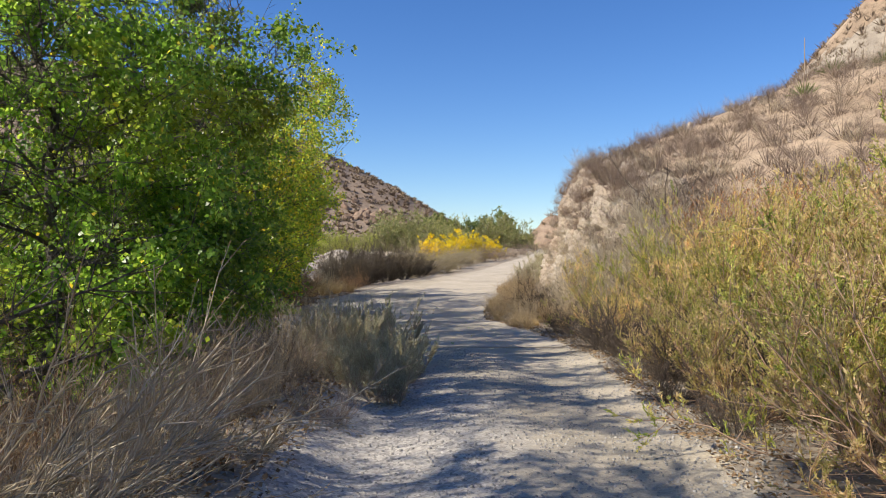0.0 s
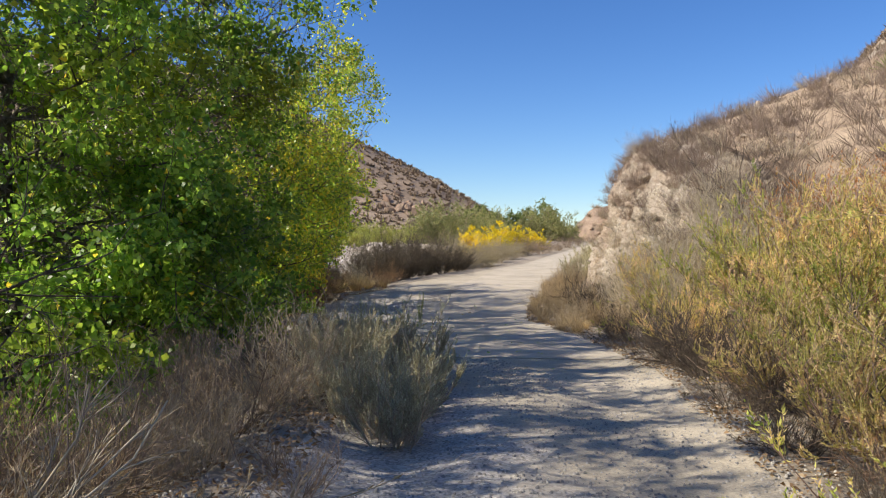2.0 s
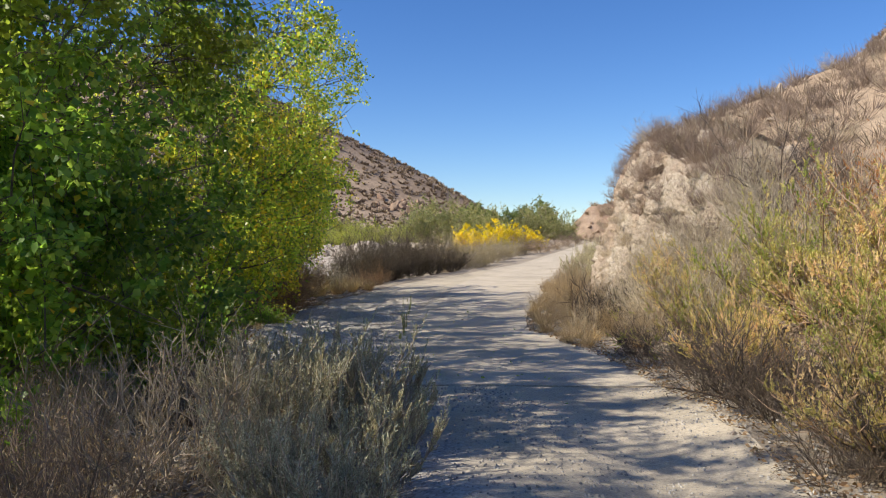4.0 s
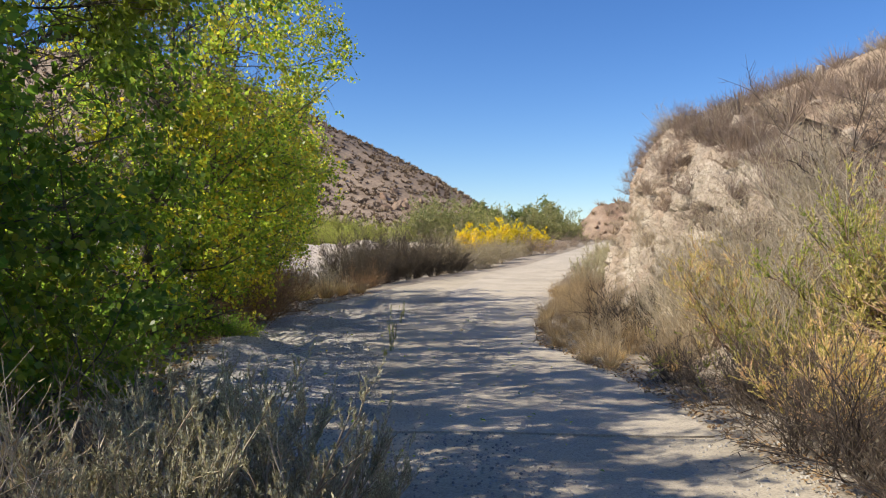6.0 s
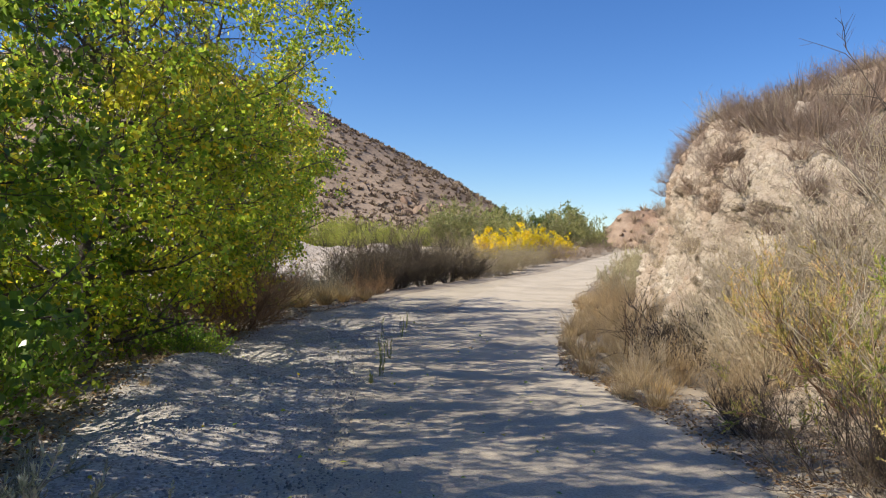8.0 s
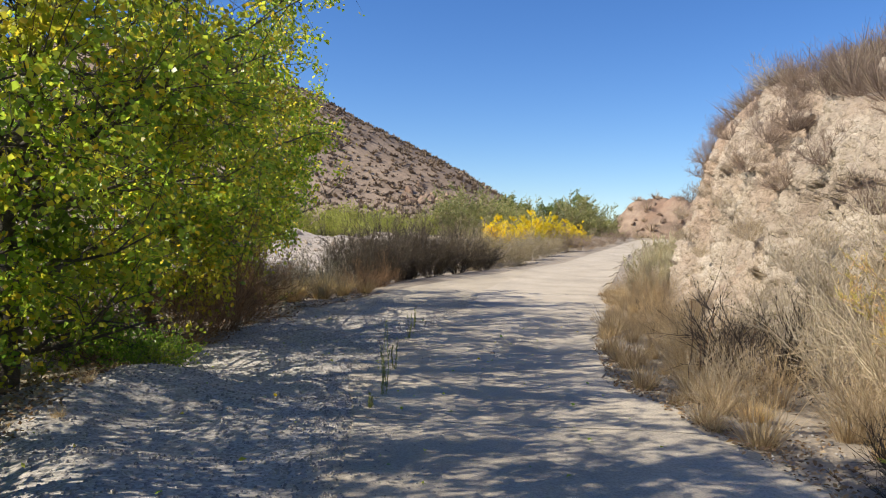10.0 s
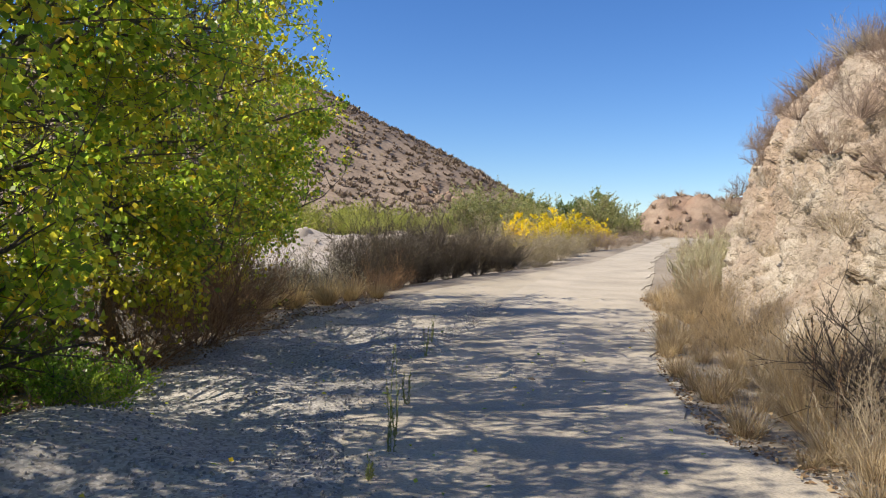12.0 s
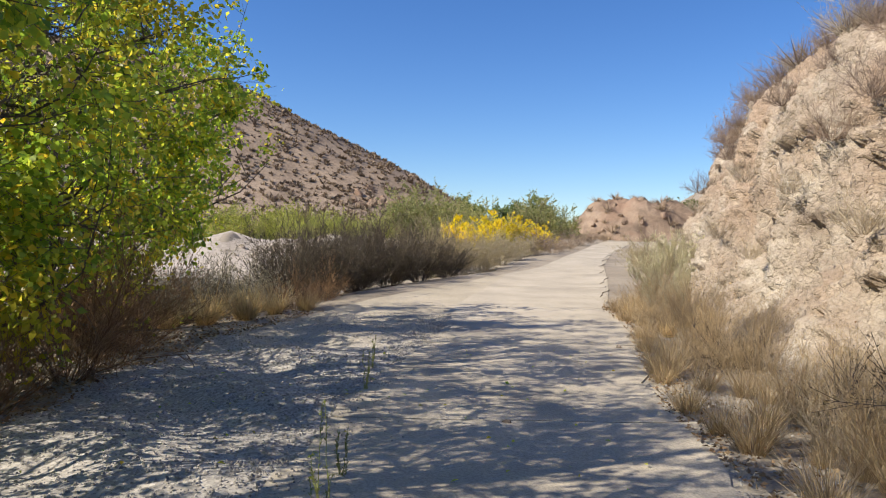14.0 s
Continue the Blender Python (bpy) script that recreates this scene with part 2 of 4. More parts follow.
M_FARTREE = plant("far_tree_leaf", [(0, (0.09, 0.13, 0.045)), (0.5, (0.14, 0.19, 0.065)), (1, (0.21, 0.25, 0.09))], 0.6, 0.3)
M_SCRUB = plant("hill_scrub", [(0, (0.19, 0.14, 0.105)), (0.5, (0.28, 0.215, 0.16)), (0.85, (0.37, 0.29, 0.215)), (1, (0.24, 0.21, 0.12))], 0.9, 0)
M_SCRUB_FAR = plant("far_scrub", [(0, (0.14, 0.105, 0.08)), (0.6, (0.23, 0.175, 0.13)), (1, (0.31, 0.25, 0.17))], 0.9, 0)
M_LITTER = plant("leaf_litter", [(0, (0.16, 0.10, 0.06)), (0.6, (0.31, 0.21, 0.12)), (1, (0.46, 0.35, 0.22))], 0.8, 0.2)
M_WEED = plant("weed_leaf", [(0, (0.20, 0.24, 0.08)), (1, (0.40, 0.42, 0.18))], 0.7, 0.3)

# ---- mesh tools ----
UP = np.array((0.0, 0.0, 1.0))


def unit(v):
    return v / np.maximum(np.linalg.norm(v, axis=-1, keepdims=True), 1e-9)


def mesh_of(name, verts, quads, mat, smooth=False):
    """A mesh from arrays of corners and of four-cornered faces."""
    me = bpy.data.meshes.new(name)
    v, q = np.asarray(verts, np.float32).reshape(-1, 3), np.asarray(quads, np.int32).reshape(-1, 4)
    me.vertices.add(len(v))
    me.vertices.foreach_set("co", v.ravel())
    me.loops.add(q.size)
    me.loops.foreach_set("vertex_index", q.ravel())
    me.polygons.add(len(q))
    me.polygons.foreach_set("loop_start", np.arange(0, q.size, 4, dtype=np.int32))
    if smooth:
        me.polygons.foreach_set("use_smooth", np.ones(len(q), bool))
    me.update(calc_edges=True)
    me.materials.append(mat)
    return me


def piece(name, vq, mat, parent=None, label="", smooth=False):
    ob = new(name, mesh_of(name, vq[0], vq[1], mat, smooth))
    ob.parent = parent
    if label:
        tagged(ob, label)
    return ob


def thing(name, label, category, group="", kind=""):
    return tagged(new(name), label, category, group, kind)


def merge(*parts):
    vs, qs, base = [], [], 0
    for v, q in parts:
        v = np.asarray(v).reshape(-1, 3)
        vs.append(v)
        qs.append(np.asarray(q).reshape(-1, 4) + base)
        base += len(v)
    return np.concatenate(vs), np.concatenate(qs)


def strands(rng, start, way, length, k=4, up=0.0, wild=0.2):
    """Bent lines of k points: from start along way, bending up (down: minus) and at random."""
    n = len(start)
    u = np.linspace(0, 1, k)[None, :, None]
    bend = rng.normal(0, wild, (n, 3)) + UP * up
    ln = np.asarray(length).reshape(-1, 1, 1)
    pts = start[:, None] + ln * (way[:, None] * u + bend[:, None] * u ** 2)
    pts[:, 1:-1] += rng.normal(0, 0.02, (n, k - 2, 3)) * ln
    return pts


def offshoots(rng, lines, per, lo, hi, angle, length, k=3, up=0.2, wild=0.2):
    """Side shoots: per of them from each line, between lo and hi along it."""
    n, kk, _ = lines.shape
    i = np.repeat(np.arange(n), per)
    u = rng.uniform(lo, hi, len(i)) * (kk - 1)
    j = np.minimum(u.astype(int), kk - 2)
    f = (u - j)[:, None]
    a, b = lines[i, j], lines[i, j + 1]
    side = unit(rng.normal(0, 1, (len(i), 3)))
    way = unit(unit(b - a) * math.cos(angle) + side * math.sin(angle) + UP * up)
    return strands(rng, a + (b - a) * f, way, length * rng.uniform(0.5, 1.2, len(i)), k, up * 0.5, wild)


def tubes(lines, r0, r1, sides=3):
    """A tapered twig round each line."""
    n, k, _ = lines.shape
    d = unit(lines[:, -1] - lines[:, 0])
    ref = np.where(np.abs(d[:, 2:3]) > 0.9, np.array([[1.0, 0, 0]]), UP[None])
    a = unit(np.cross(d, ref))
    b = np.cross(d, a)
    th = np.arange(sides) * 2 * math.pi / sides
    ring = a[:, None] * np.cos(th)[None, :, None] + b[:, None] * np.sin(th)[None, :, None]
    r = np.linspace(0, 1, k)[None, :] * (np.asarray(r1) - np.asarray(r0)).reshape(-1, 1) + np.asarray(r0).reshape(-1, 1)
    r = np.broadcast_to(r, (n, k))
    v = lines[:, :, None] + ring[:, None] * r[:, :, None, None]
    idx = np.arange(n * k * sides).reshape(n, k, sides)
    nxt = np.roll(idx, -1, axis=2)
    q = np.stack([idx[:, :-1], nxt[:, :-1], nxt[:, 1:], idx[:, 1:]], -1)
    return v.reshape(-1, 3), q.reshape(-1, 4)


def leaves(rng, at, way, length, width, fold=0.25, flat=0.0):
    """A folded, pointed leaf at each place."""
    n = len(at)
    length, width = np.broadcast_to(length, n)[:, None], np.broadcast_to(width, n)[:, None]
    nrm = unit(rng.normal(0, 1, (n, 3)) + UP * flat)
    d = unit(way)
    s = unit(np.cross(d, nrm))
    nn = np.cross(s, d)
    mid = at + d * length * 0.4 + nn * width * fold
    v = np.stack([at, mid + s * width * 0.5, at + d * length, mid - s * width * 0.5], 1)
    return v.reshape(-1, 3), np.arange(4 * n).reshape(n, 4)


def along(rng, lines, per, lo=0.2, hi=1.0):
    """Places on lines, and the way of the line there."""
    n, kk, _ = lines.shape
    i = np.repeat(np.arange(n), per)
    u = rng.uniform(lo, hi, len(i)) * (kk - 1)
    j = np.minimum(u.astype(int), kk - 2)
    a, b = lines[i, j], lines[i, j + 1]
    return a + (b - a) * (u - j)[:, None], unit(b - a)


def fan(rng, n, tilt, radius=0.1):
    """Starts near the root, and ways that lean out by up to tilt (radians)."""
    th = rng.uniform(0, 2 * math.pi, n)
    t = tilt * np.sqrt(rng.uniform(0, 1, n))
    way = np.stack([np.sin(t) * np.cos(th), np.sin(t) * np.sin(th), np.cos(t)], 1)
    r = radius * rng.uniform(0, 1, n)
    return np.stack([r * np.cos(th), r * np.sin(th), np.full(n, -0.03)], 1), way


# ---- lie of the land ----


def smooth(a, b, x):
    t = np.clip((x - a) / (b - a), 0, 1)
    return t * t * (3 - 2 * t)


def table(at, y, v):
    return np.interp(at, y, v)


def lift(y):
    return table(y, y=[-80, 0, 18, 22, 26, 31, 38, 45, 58, 70, 100, 300], v=[0, 0, -0.31, -0.36, -0.28, -0.06, 0.22, 0.55, 1.15, 1.7, 2.0, 4])


def road_right(y):
    return table(y, y=[-20, 0, 5, 8, 12, 15, 18, 20, 23, 26, 28, 31.5, 38, 45, 52, 60, 69, 90], v=[2.0, 2.0, 2.1, 2.3, 2.5, 2.3, 1.8, 1.3, 1.4, 1.9, 2.25, 2.45, 3.7, 4.9, 6.6, 8.9, 11.6, 19.5])


def road_left(y):
    return table(y, y=[-20, 0, 5, 9, 12, 15, 20, 24, 27, 29, 31.5, 36, 39, 43, 48, 56, 63, 70, 90], v=[-1.4, -1.3, -1.3, -1.4, -2.3, -3.6, -4.6, -4.9, -4.5, -3.9, -3.1, -1.2, 0.2, 2.0, 3.4, 5.6, 7.5, 9.6, 17])


def foot(y):
    return table(y, y=[-40, 0, 8, 12, 16, 20, 24, 30, 34, 38, 60, 76, 120, 300], v=[3.0, 2.7, 2.9, 3.0, 3.2, 3.25, 3.4, 3.65, 4.2, 5.3, 12.4, 17, 30, 90])


def cliff_height(y):
    return table(y, y=[-40, 0, 8, 12, 15, 17, 20, 23, 27, 30, 33, 38, 44, 60, 90], v=[0.5, 0.6, 0.8, 1.0, 1.4, 2.0, 3.0, 3.9, 4.8, 4.6, 4.3, 3.7, 2.6, 1.6, 1.5])


def cliff_width(y):
    return table(y, y=[0, 12, 15, 18, 22, 30, 38, 46, 60], v=[4.0, 3.6, 2.8, 1.9, 1.7, 1.8, 1.9, 3.5, 6])


def right_rise(x, y, back=0.0):
    d = x - foot(y) - back
    w = cliff_width(y)
    e = np.maximum(d - 0.8 * w, 0)
    far = smooth(42, 74, y) * np.maximum(x - foot(y) - 3, 0) * 0.72
    return cliff_height(y) * smooth(0, 1, d / w) + 0.24 * e + 0.10 * np.clip(e, 0, 9) * smooth(44, 30, y) * smooth(12, 20, y) + 0.004 * e * e * smooth(60, 20, e) + far


def wobble(x, y, s, seed=0.0):
    """Gentle unevenness from a few crossing waves, in -1 to 1."""
    return (np.sin(x * 1.7 / s + 1.3 * np.sin(y * 0.9 / s + seed) + seed) + np.sin(y * 2.1 / s + 1.1 * np.sin(x * 1.3 / s + 2 * seed)) + 0.6 * np.sin((x + y) * 3.1 / s + seed * 3)) / 2.6


def land(x, y, back=0.0):
    """Height of the ground."""
    x, y = np.asarray(x, float), np.asarray(y, float)
    z = lift(y) + right_rise(x, y, back)
    out = road_left(y) - x
    drop = table(y, y=[-20, 4, 14, 26, 40, 60, 75], v=[1.1, 1.1, 1.1, 0.6, 0.4, 0.25, -0.1])
    z = z - drop * smooth(0.2, 4.5, out)
    z = z + 0.16 * np.exp(-((out - 0.1) / 0.55) ** 2) * smooth(13, 9, y) * smooth(-4, 3, y)
    z = z + 0.32 * np.exp(-((x + 3.95) / 0.8) ** 2 - ((y - 18.1) / 1.1) ** 2)
    z = z + 0.10 * np.exp(-((x + 2.6) / 0.6) ** 2 - ((y - 14.8) / 1.6) ** 2)
    rough = smooth(-0.6, 0.6, np.maximum(out, x - road_right(y)))
    z = z + wobble(x, y, 0.9) * (0.012 + 0.035 * rough) + wobble(x, y, 4.0, 1.0) * 0.08 * rough
    ruts = smooth(14, 16, y) * smooth(30, 26, y) * smooth(-1.2, -2.2, x) * smooth(0.6, -0.4, out)
    z = z + ruts * (0.05 * np.sin(y * 2.6 + 0.9 * x + np.sin(x * 2.0)) + 0.03 * np.sin(y * 5.7 - x * 1.6))
    tracks = smooth(14, 11, y) * smooth(0, -0.6, out)
    z = z + tracks * (0.03 * np.sin(x * 2.9 + 0.5) + 0.025 * np.sin(y * 2.2 + 0.7 * x))
    sandy = smooth(3, 14, out) * smooth(38, 50, y) * smooth(130, 90, y)
    z = z + sandy * (wobble(x, y, 7.0, 2.0) * 0.35 + wobble(x, y, 2.5, 0.5) * 0.14)
    ridge = 55 + 1.2 * np.sin(x * 0.5)
    z = z + (0.85 + 0.28 * np.sin(x * 0.9 + 1.0) + 0.16 * np.sin(x * 2.3) + 0.1 * np.sin(x * 5.1 + y)) * np.exp(-((y - ridge) / 2.6) ** 2) * smooth(-5, -8, x) * smooth(-30, -22, x)
    return z


def at_ground(x, y, sink=0.03):
    return float(land(x, y)) - sink


def sheet(xs, ys, height):
    """A surface over a grid of lines xs and ys."""
    gx, gy = np.meshgrid(xs, ys)
    v = np.stack([gx, gy, height(gx, gy)], -1).reshape(-1, 3)
    i = np.arange(len(xs) * len(ys)).reshape(len(ys), len(xs))
    q = np.stack([i[:-1, :-1], i[:-1, 1:], i[1:, 1:], i[1:, :-1]], -1)
    return v, q.reshape(-1, 4)


def strip(ys, left, right, n, height):
    """A band between two edges that run along y."""
    t = np.linspace(0, 1, n)[None]
    gy = np.repeat(ys[:, None], n, 1)
    gx = left(ys)[:, None] * (1 - t) + right(ys)[:, None] * t
    v = np.stack([gx, gy, height(gx, gy)], -1).reshape(-1, 3)
    i = np.arange(len(ys) * n).reshape(len(ys), n)
    q = np.stack([i[:-1, :-1], i[:-1, 1:], i[1:, 1:], i[1:, :-1]], -1)
    return v, q.reshape(-1, 4)


# ---- the large structure ----
xs = np.concatenate([np.linspace(-1500, -60, 14), np.linspace(-56, -14, 22), np.linspace(-13, 9, 130), np.linspace(9.5, 60, 60), np.linspace(70, 1500, 14)])
ys = np.concatenate([np.linspace(-1500, -30, 12), np.linspace(-25, -3, 12), np.linspace(-2, 42, 200), np.linspace(42.5, 120, 100), np.linspace(130, 3000, 24)])
near = lambda x, y: np.where((y > 13) & (y < 44), land(x, y, 0.75), land(x, y)) * smooth(900, 200, np.hypot(x, y))
ground = tagged(piece("ground", sheet(xs, ys, near), M_GROUND, smooth=True), "dry tan earth with grit and stones", "ground", kind="structure")
road_ys = np.concatenate([np.arange(-12, 45, 0.25), np.arange(45, 92, 0.5)])
road = tagged(piece("road", strip(road_ys, lambda y: road_left(y) + 0.1, lambda y: road_right(y) - 0.02, 26, lambda x, y: land(x, y) + 0.012), M_ROAD, smooth=True), "pale dusty road of packed dirt", "road", kind="structure")
sand_y = np.linspace(40, 128, 90)
sand = tagged(piece("wash_sand", strip(sand_y, lambda y: np.full_like(y, -52.0), lambda y: road_left(y) - 4.5, 70, lambda x, y: land(x, y) + 0.05), M_SAND, smooth=True), "pale sand of a dry wash", "sand", kind="structure")


def cliff_face():
    """The rock face beside the road: blocks and ledges pushed in and out."""
    u = np.concatenate([np.arange(12.5, 31, 0.055), np.arange(31, 46, 0.12)])
    w = np.concatenate([np.linspace(-0.12, 0.1, 12), np.linspace(0.11, 1.0, 120), np.linspace(1.03, 1.7, 24)])
    gy, gw = np.meshgrid(u, w)
    h = cliff_height(gy)
    x = foot(gy) + gw * cliff_width(gy)
    z = lift(gy) + np.where(gw < 1, h * smooth(0, 1, gw), h) + (0.24 + 0.10 * smooth(44, 30, gy) * smooth(12, 20, gy)) * np.maximum(gw - 0.8, 0) * cliff_width(gy)
    steep = np.exp(-((gw - 0.5) / 0.42) ** 2) * smooth(14, 18, gy) * smooth(46, 40, gy)
    out = np.zeros_like(x)
    for r in range(x.shape[0]):
        for c in range(x.shape[1]):
            p = Vector((x[r, c] * 0.5, gy[r, c], z[r, c]))
            big = noise.noise(p * 0.45) * 0.5
            q = p + Vector((0, 0.5, 0.5)) * noise.noise(p * 1.3)
            block = 0.0
            for size, depth in ((0.9, 0.18), (2.4, 0.14), (6.0, 0.065)):
                s = Vector((q.x * 1.2, q.y * 1.2 + q.z * 0.5, q.z * 1.1 - q.y * 0.5)) * size
                spot = noise.voronoi(s)[1][0]
                turn = noise.cell_vector(spot * 7.3) - Vector((0.5, 0.5, 0.5))
                block += (noise.cell(spot * 5.1) * 0.5 + turn.dot(s - spot) * 1.0) * depth
            small = noise.fractal(p * 6.5, 0.6, 2.2, 4) * 0.06
            gully = abs(noise.noise(Vector((p.x, p.y * 1.1, p.z * 0.25)))) * 0.3
            out[r, c] = big + block + small + gully + (0.5 - abs(noise.fractal(p * 2.2, 0.7, 2.1, 6))) * 0.10
    out -= 0.2
    x = x - out * (0.12 + 0.95 * steep)
    z = z + out * 0.22 * (0.3 + steep)
    v = np.stack([x, gy, z], -1).reshape(-1, 3)
    i = np.arange(x.size).reshape(x.shape)
    q = np.stack([i[:-1, :-1], i[:-1, 1:], i[1:, 1:], i[1:, :-1]], -1)
    return v, q.reshape(-1, 4)


cliff = tagged(piece("cliff", cliff_face(), M_CLIFF), "pale tan crumbling rock face above the road", "cliff", kind="structure")


def bumps(x, y, s, amp):
    return amp * np.vectorize(lambda a, b: noise.fractal(Vector((a / s, b / s, 0.3)), 0.9, 2.0, 5))(x, y)


def left_hill(x, y):
    crest = table(x, y=[-420, -260, -170, -120, -78, -42, -22, -5, 6, 16, 30], v=[20, 52, 68, 66, 53, 35, 25, 15.5, 9, 3, -4])
    across = np.exp(-((y - 265) / 62.0) ** 2)
    return 2 + crest * across + bumps(x, y, 30, 1.5) * smooth(0, 15, crest)


hill_left = tagged(piece("hill_left", sheet(np.linspace(-420, 40, 150), np.linspace(130, 420, 90), left_hill), M_HILL, smooth=True), "far brown hill dotted with dry scrub", "hill", kind="structure")


def right_hill(x, y):
    return land(x, y) + 0.06 + bumps(x, y, 9, 0.5) * smooth(6, 14, x - foot(y))


hill_right = tagged(piece("hill_right", strip(np.linspace(6, 130, 130), lambda y: foot(y) + 3.4, lambda y: foot(y) + 70, 90, right_hill), M_HILL_R, smooth=True), "warm tan hillside with dry scrub", "hill", kind="structure")


def mound(x, y):
    d = np.hypot((x - 18.5) / 11, (y - 96) / 9)
    return 1.6 + 4.6 * smooth(1.0, 0.25, d) - 1.5 * smooth(0.9, 1.2, d) + bumps(x, y, 2.4, 0.9) * smooth(1, 0.7, d)


red_mound = tagged(piece("red_rock_mound", sheet(np.linspace(6, 31, 100), np.linspace(85, 108, 80), mound), M_REDROCK), "reddish rocky mound behind the road bend", "mound", kind="structure")

# ---- plants: one function for each kind ----


def bush(name, label, category, group, rng, h, tilt, n0, n1, n2, mats, leaf=None, r0=0.012, angle=0.6, up=0.25, root=0.25, sec=0.42, low=0.06, shell=0.0, loose=0.45):
    """Stems from one root, side shoots down to the ground, twigs and leaves. leaf: (per twig, length, width)."""
    s, w = fan(rng, n0, tilt, root)
    far = np.abs(w[:, 2])
    stems = strands(rng, s, w, h * rng.uniform(0.65, 1.0, n0) * (0.72 + 0.28 * far), 5, up * 0.2, 0.22)
    side = offshoots(rng, stems, n1, low, 0.98, angle * 1.35, h * sec, 3, up, 0.25)
    twig = offshoots(rng, side, n2, 0.15, 1.0, angle * 1.3, h * sec * 0.45, 3, up, 0.3)
    fine = twig[:, ::2]
    root_ob = thing(name, label, category, group)
    tagged(piece("woody_growth", merge(tubes(stems, r0, r0 * 0.4), tubes(side, r0 * 0.45, r0 * 0.2), tubes(fine, r0 * 0.26, r0 * 0.14)), mats[0], root_ob), kind="stuff")
    if leaf:
        per, ln, wd = leaf
        a, d = along(rng, twig, per, 0.15, 1.15)
        r = np.linalg.norm(a, axis=1) / h
        keep = r + rng.normal(0, 0.12, len(a)) + 0.12 * np.sin(a[:, 0] * 9) * np.sin(a[:, 1] * 9 + a[:, 2] * 5) > shell
        a, d = a[keep], d[keep]
        n = len(a)
        tagged(piece("foliage", leaves(rng, a, d + rng.normal(0, loose, (n, 3)) + UP * 0.3, ln * rng.uniform(0.6, 1.3, n), wd * rng.uniform(0.7, 1.2, n)), mats[1], root_ob), kind="stuff")
    return root_ob


def plume_bush(name, label, group, rng, h, tilt, leaf_mat, n0=22, per=24, wood=None, leaf=0.04, spread=0.9):
    """Crooked woody stems, bare below, that branch into upright plumes set with narrow leaves."""
    s, w = fan(rng, n0, tilt, 0.22)
    stems = strands(rng, s, w, h * rng.uniform(0.6, 0.95, n0), 6, 0.28, 0.2)
    side = offshoots(rng, stems, 7, 0.22, 0.98, spread, h * 0.36, 4, 0.35, 0.25)
    lines = np.concatenate([offshoots(rng, side, 6, 0.3, 1.0, 0.6, h * 0.14, 4, 0.4, 0.2), offshoots(rng, stems[:, 2:], 7, 0.3, 1.0, 0.5, h * 0.16, 4, 0.4, 0.2)])
    dead = offshoots(rng, stems, 14, 0.05, 0.6, 1.1, h * 0.34, 4, 0.0, 0.35)
    root = thing(name, label, "bush", group)
    tagged(piece("woody_growth", merge(tubes(stems, 0.013, 0.005, 4), tubes(side, 0.006, 0.003), tubes(lines, 0.003, 0.0015), tubes(dead, 0.004, 0.0018)), wood or M_TWIG_PINK, root), kind="stuff")
    a, d = along(rng, lines, per, 0.12, 1.06)
    n = len(a)
    tagged(piece("foliage", leaves(rng, a, d + rng.normal(0, 0.45, (n, 3)) + UP * 0.1, leaf * rng.uniform(0.6, 1.3, n), leaf * 0.33 * rng.uniform(0.7, 1.2, n)), leaf_mat, root), kind="stuff")
    return root


def leaning_bush(name, label, rng, h, way, n, mat, leaf_mat, spread=0.24):
    """Long dry stems that lean one way, each with many thin side twigs swept along it."""
    s = rng.normal(0, 0.16, (n, 3)) * np.array((1, 1, 0)) - UP * 0.05
    w = unit(np.array(way)[None] + rng.normal(0, spread, (n, 3)))
    stems = strands(rng, s, w, h * rng.uniform(0.6, 1.05, n), 7, -0.10, 0.14)
    side = offshoots(rng, stems, 9, 0.25, 1.0, 0.42, h * 0.24, 4, 0.02, 0.15)
    twig = offshoots(rng, side, 5, 0.2, 1.0, 0.45, h * 0.09, 3, 0.05, 0.2)
    root = thing(name, label, "bush")
    tagged(piece("woody_growth", merge(tubes(stems, 0.010, 0.004, 4), tubes(side, 0.0045, 0.0025), tubes(twig[:, ::2], 0.0025, 0.0015)), mat, root), kind="stuff")
    a, d = along(rng, twig, 4, 0.3, 1.1)
    tagged(piece("dry_leaves", leaves(rng, a, d + rng.normal(0, 0.3, a.shape), 0.024, 0.007), leaf_mat, root), kind="stuff")
    return root


def grass(name, label, group, rng, h, n, tilt, mat, width=0.006, root=0.12):
    s, w = fan(rng, n, tilt, root)
    ln = strands(rng, s, w, h * rng.uniform(0.4, 1.0, n), 4, -0.12, 0.22)
    side = unit(np.cross(w, UP) + rng.normal(0, 0.2, (n, 3)))[:, None] * (width * np.array([1, 0.9, 0.6, 0.1]))[None, :, None]
    v = np.stack([ln - side, ln + side], 2)
    i = np.arange(n * 8).reshape(n, 4, 2)
    q = np.stack([i[:, :-1, 0], i[:, :-1, 1], i[:, 1:, 1], i[:, 1:, 0]], -1)
    return tagged(piece(name, (v.reshape(-1, 3), q.reshape(-1, 4)), mat), label, "grass", group)


def put(ob, x, y, s=1.0, turn=None, sz=None, z=None, copy=True):
    turn = (x * 137.5 + y * 71.3) % 360 if turn is None else turn
    m = pose(x, y, at_ground(x, y) if z is None else z, 0, 0, turn) @ Matrix.Diagonal((s, s, sz or s, 1))
    if copy:
        return copy_thing(ob, m)
    ob.matrix_basis = m
    return ob


def plant_out(ob, spots):
    """The first spot takes the thing itself, the others copies. A spot: x, y, size and, if wanted, height."""
    for k, (x, y, s, *more) in enumerate(spots):
        put(ob, x, y, s, None, more[0] if more else None, copy=k > 0)


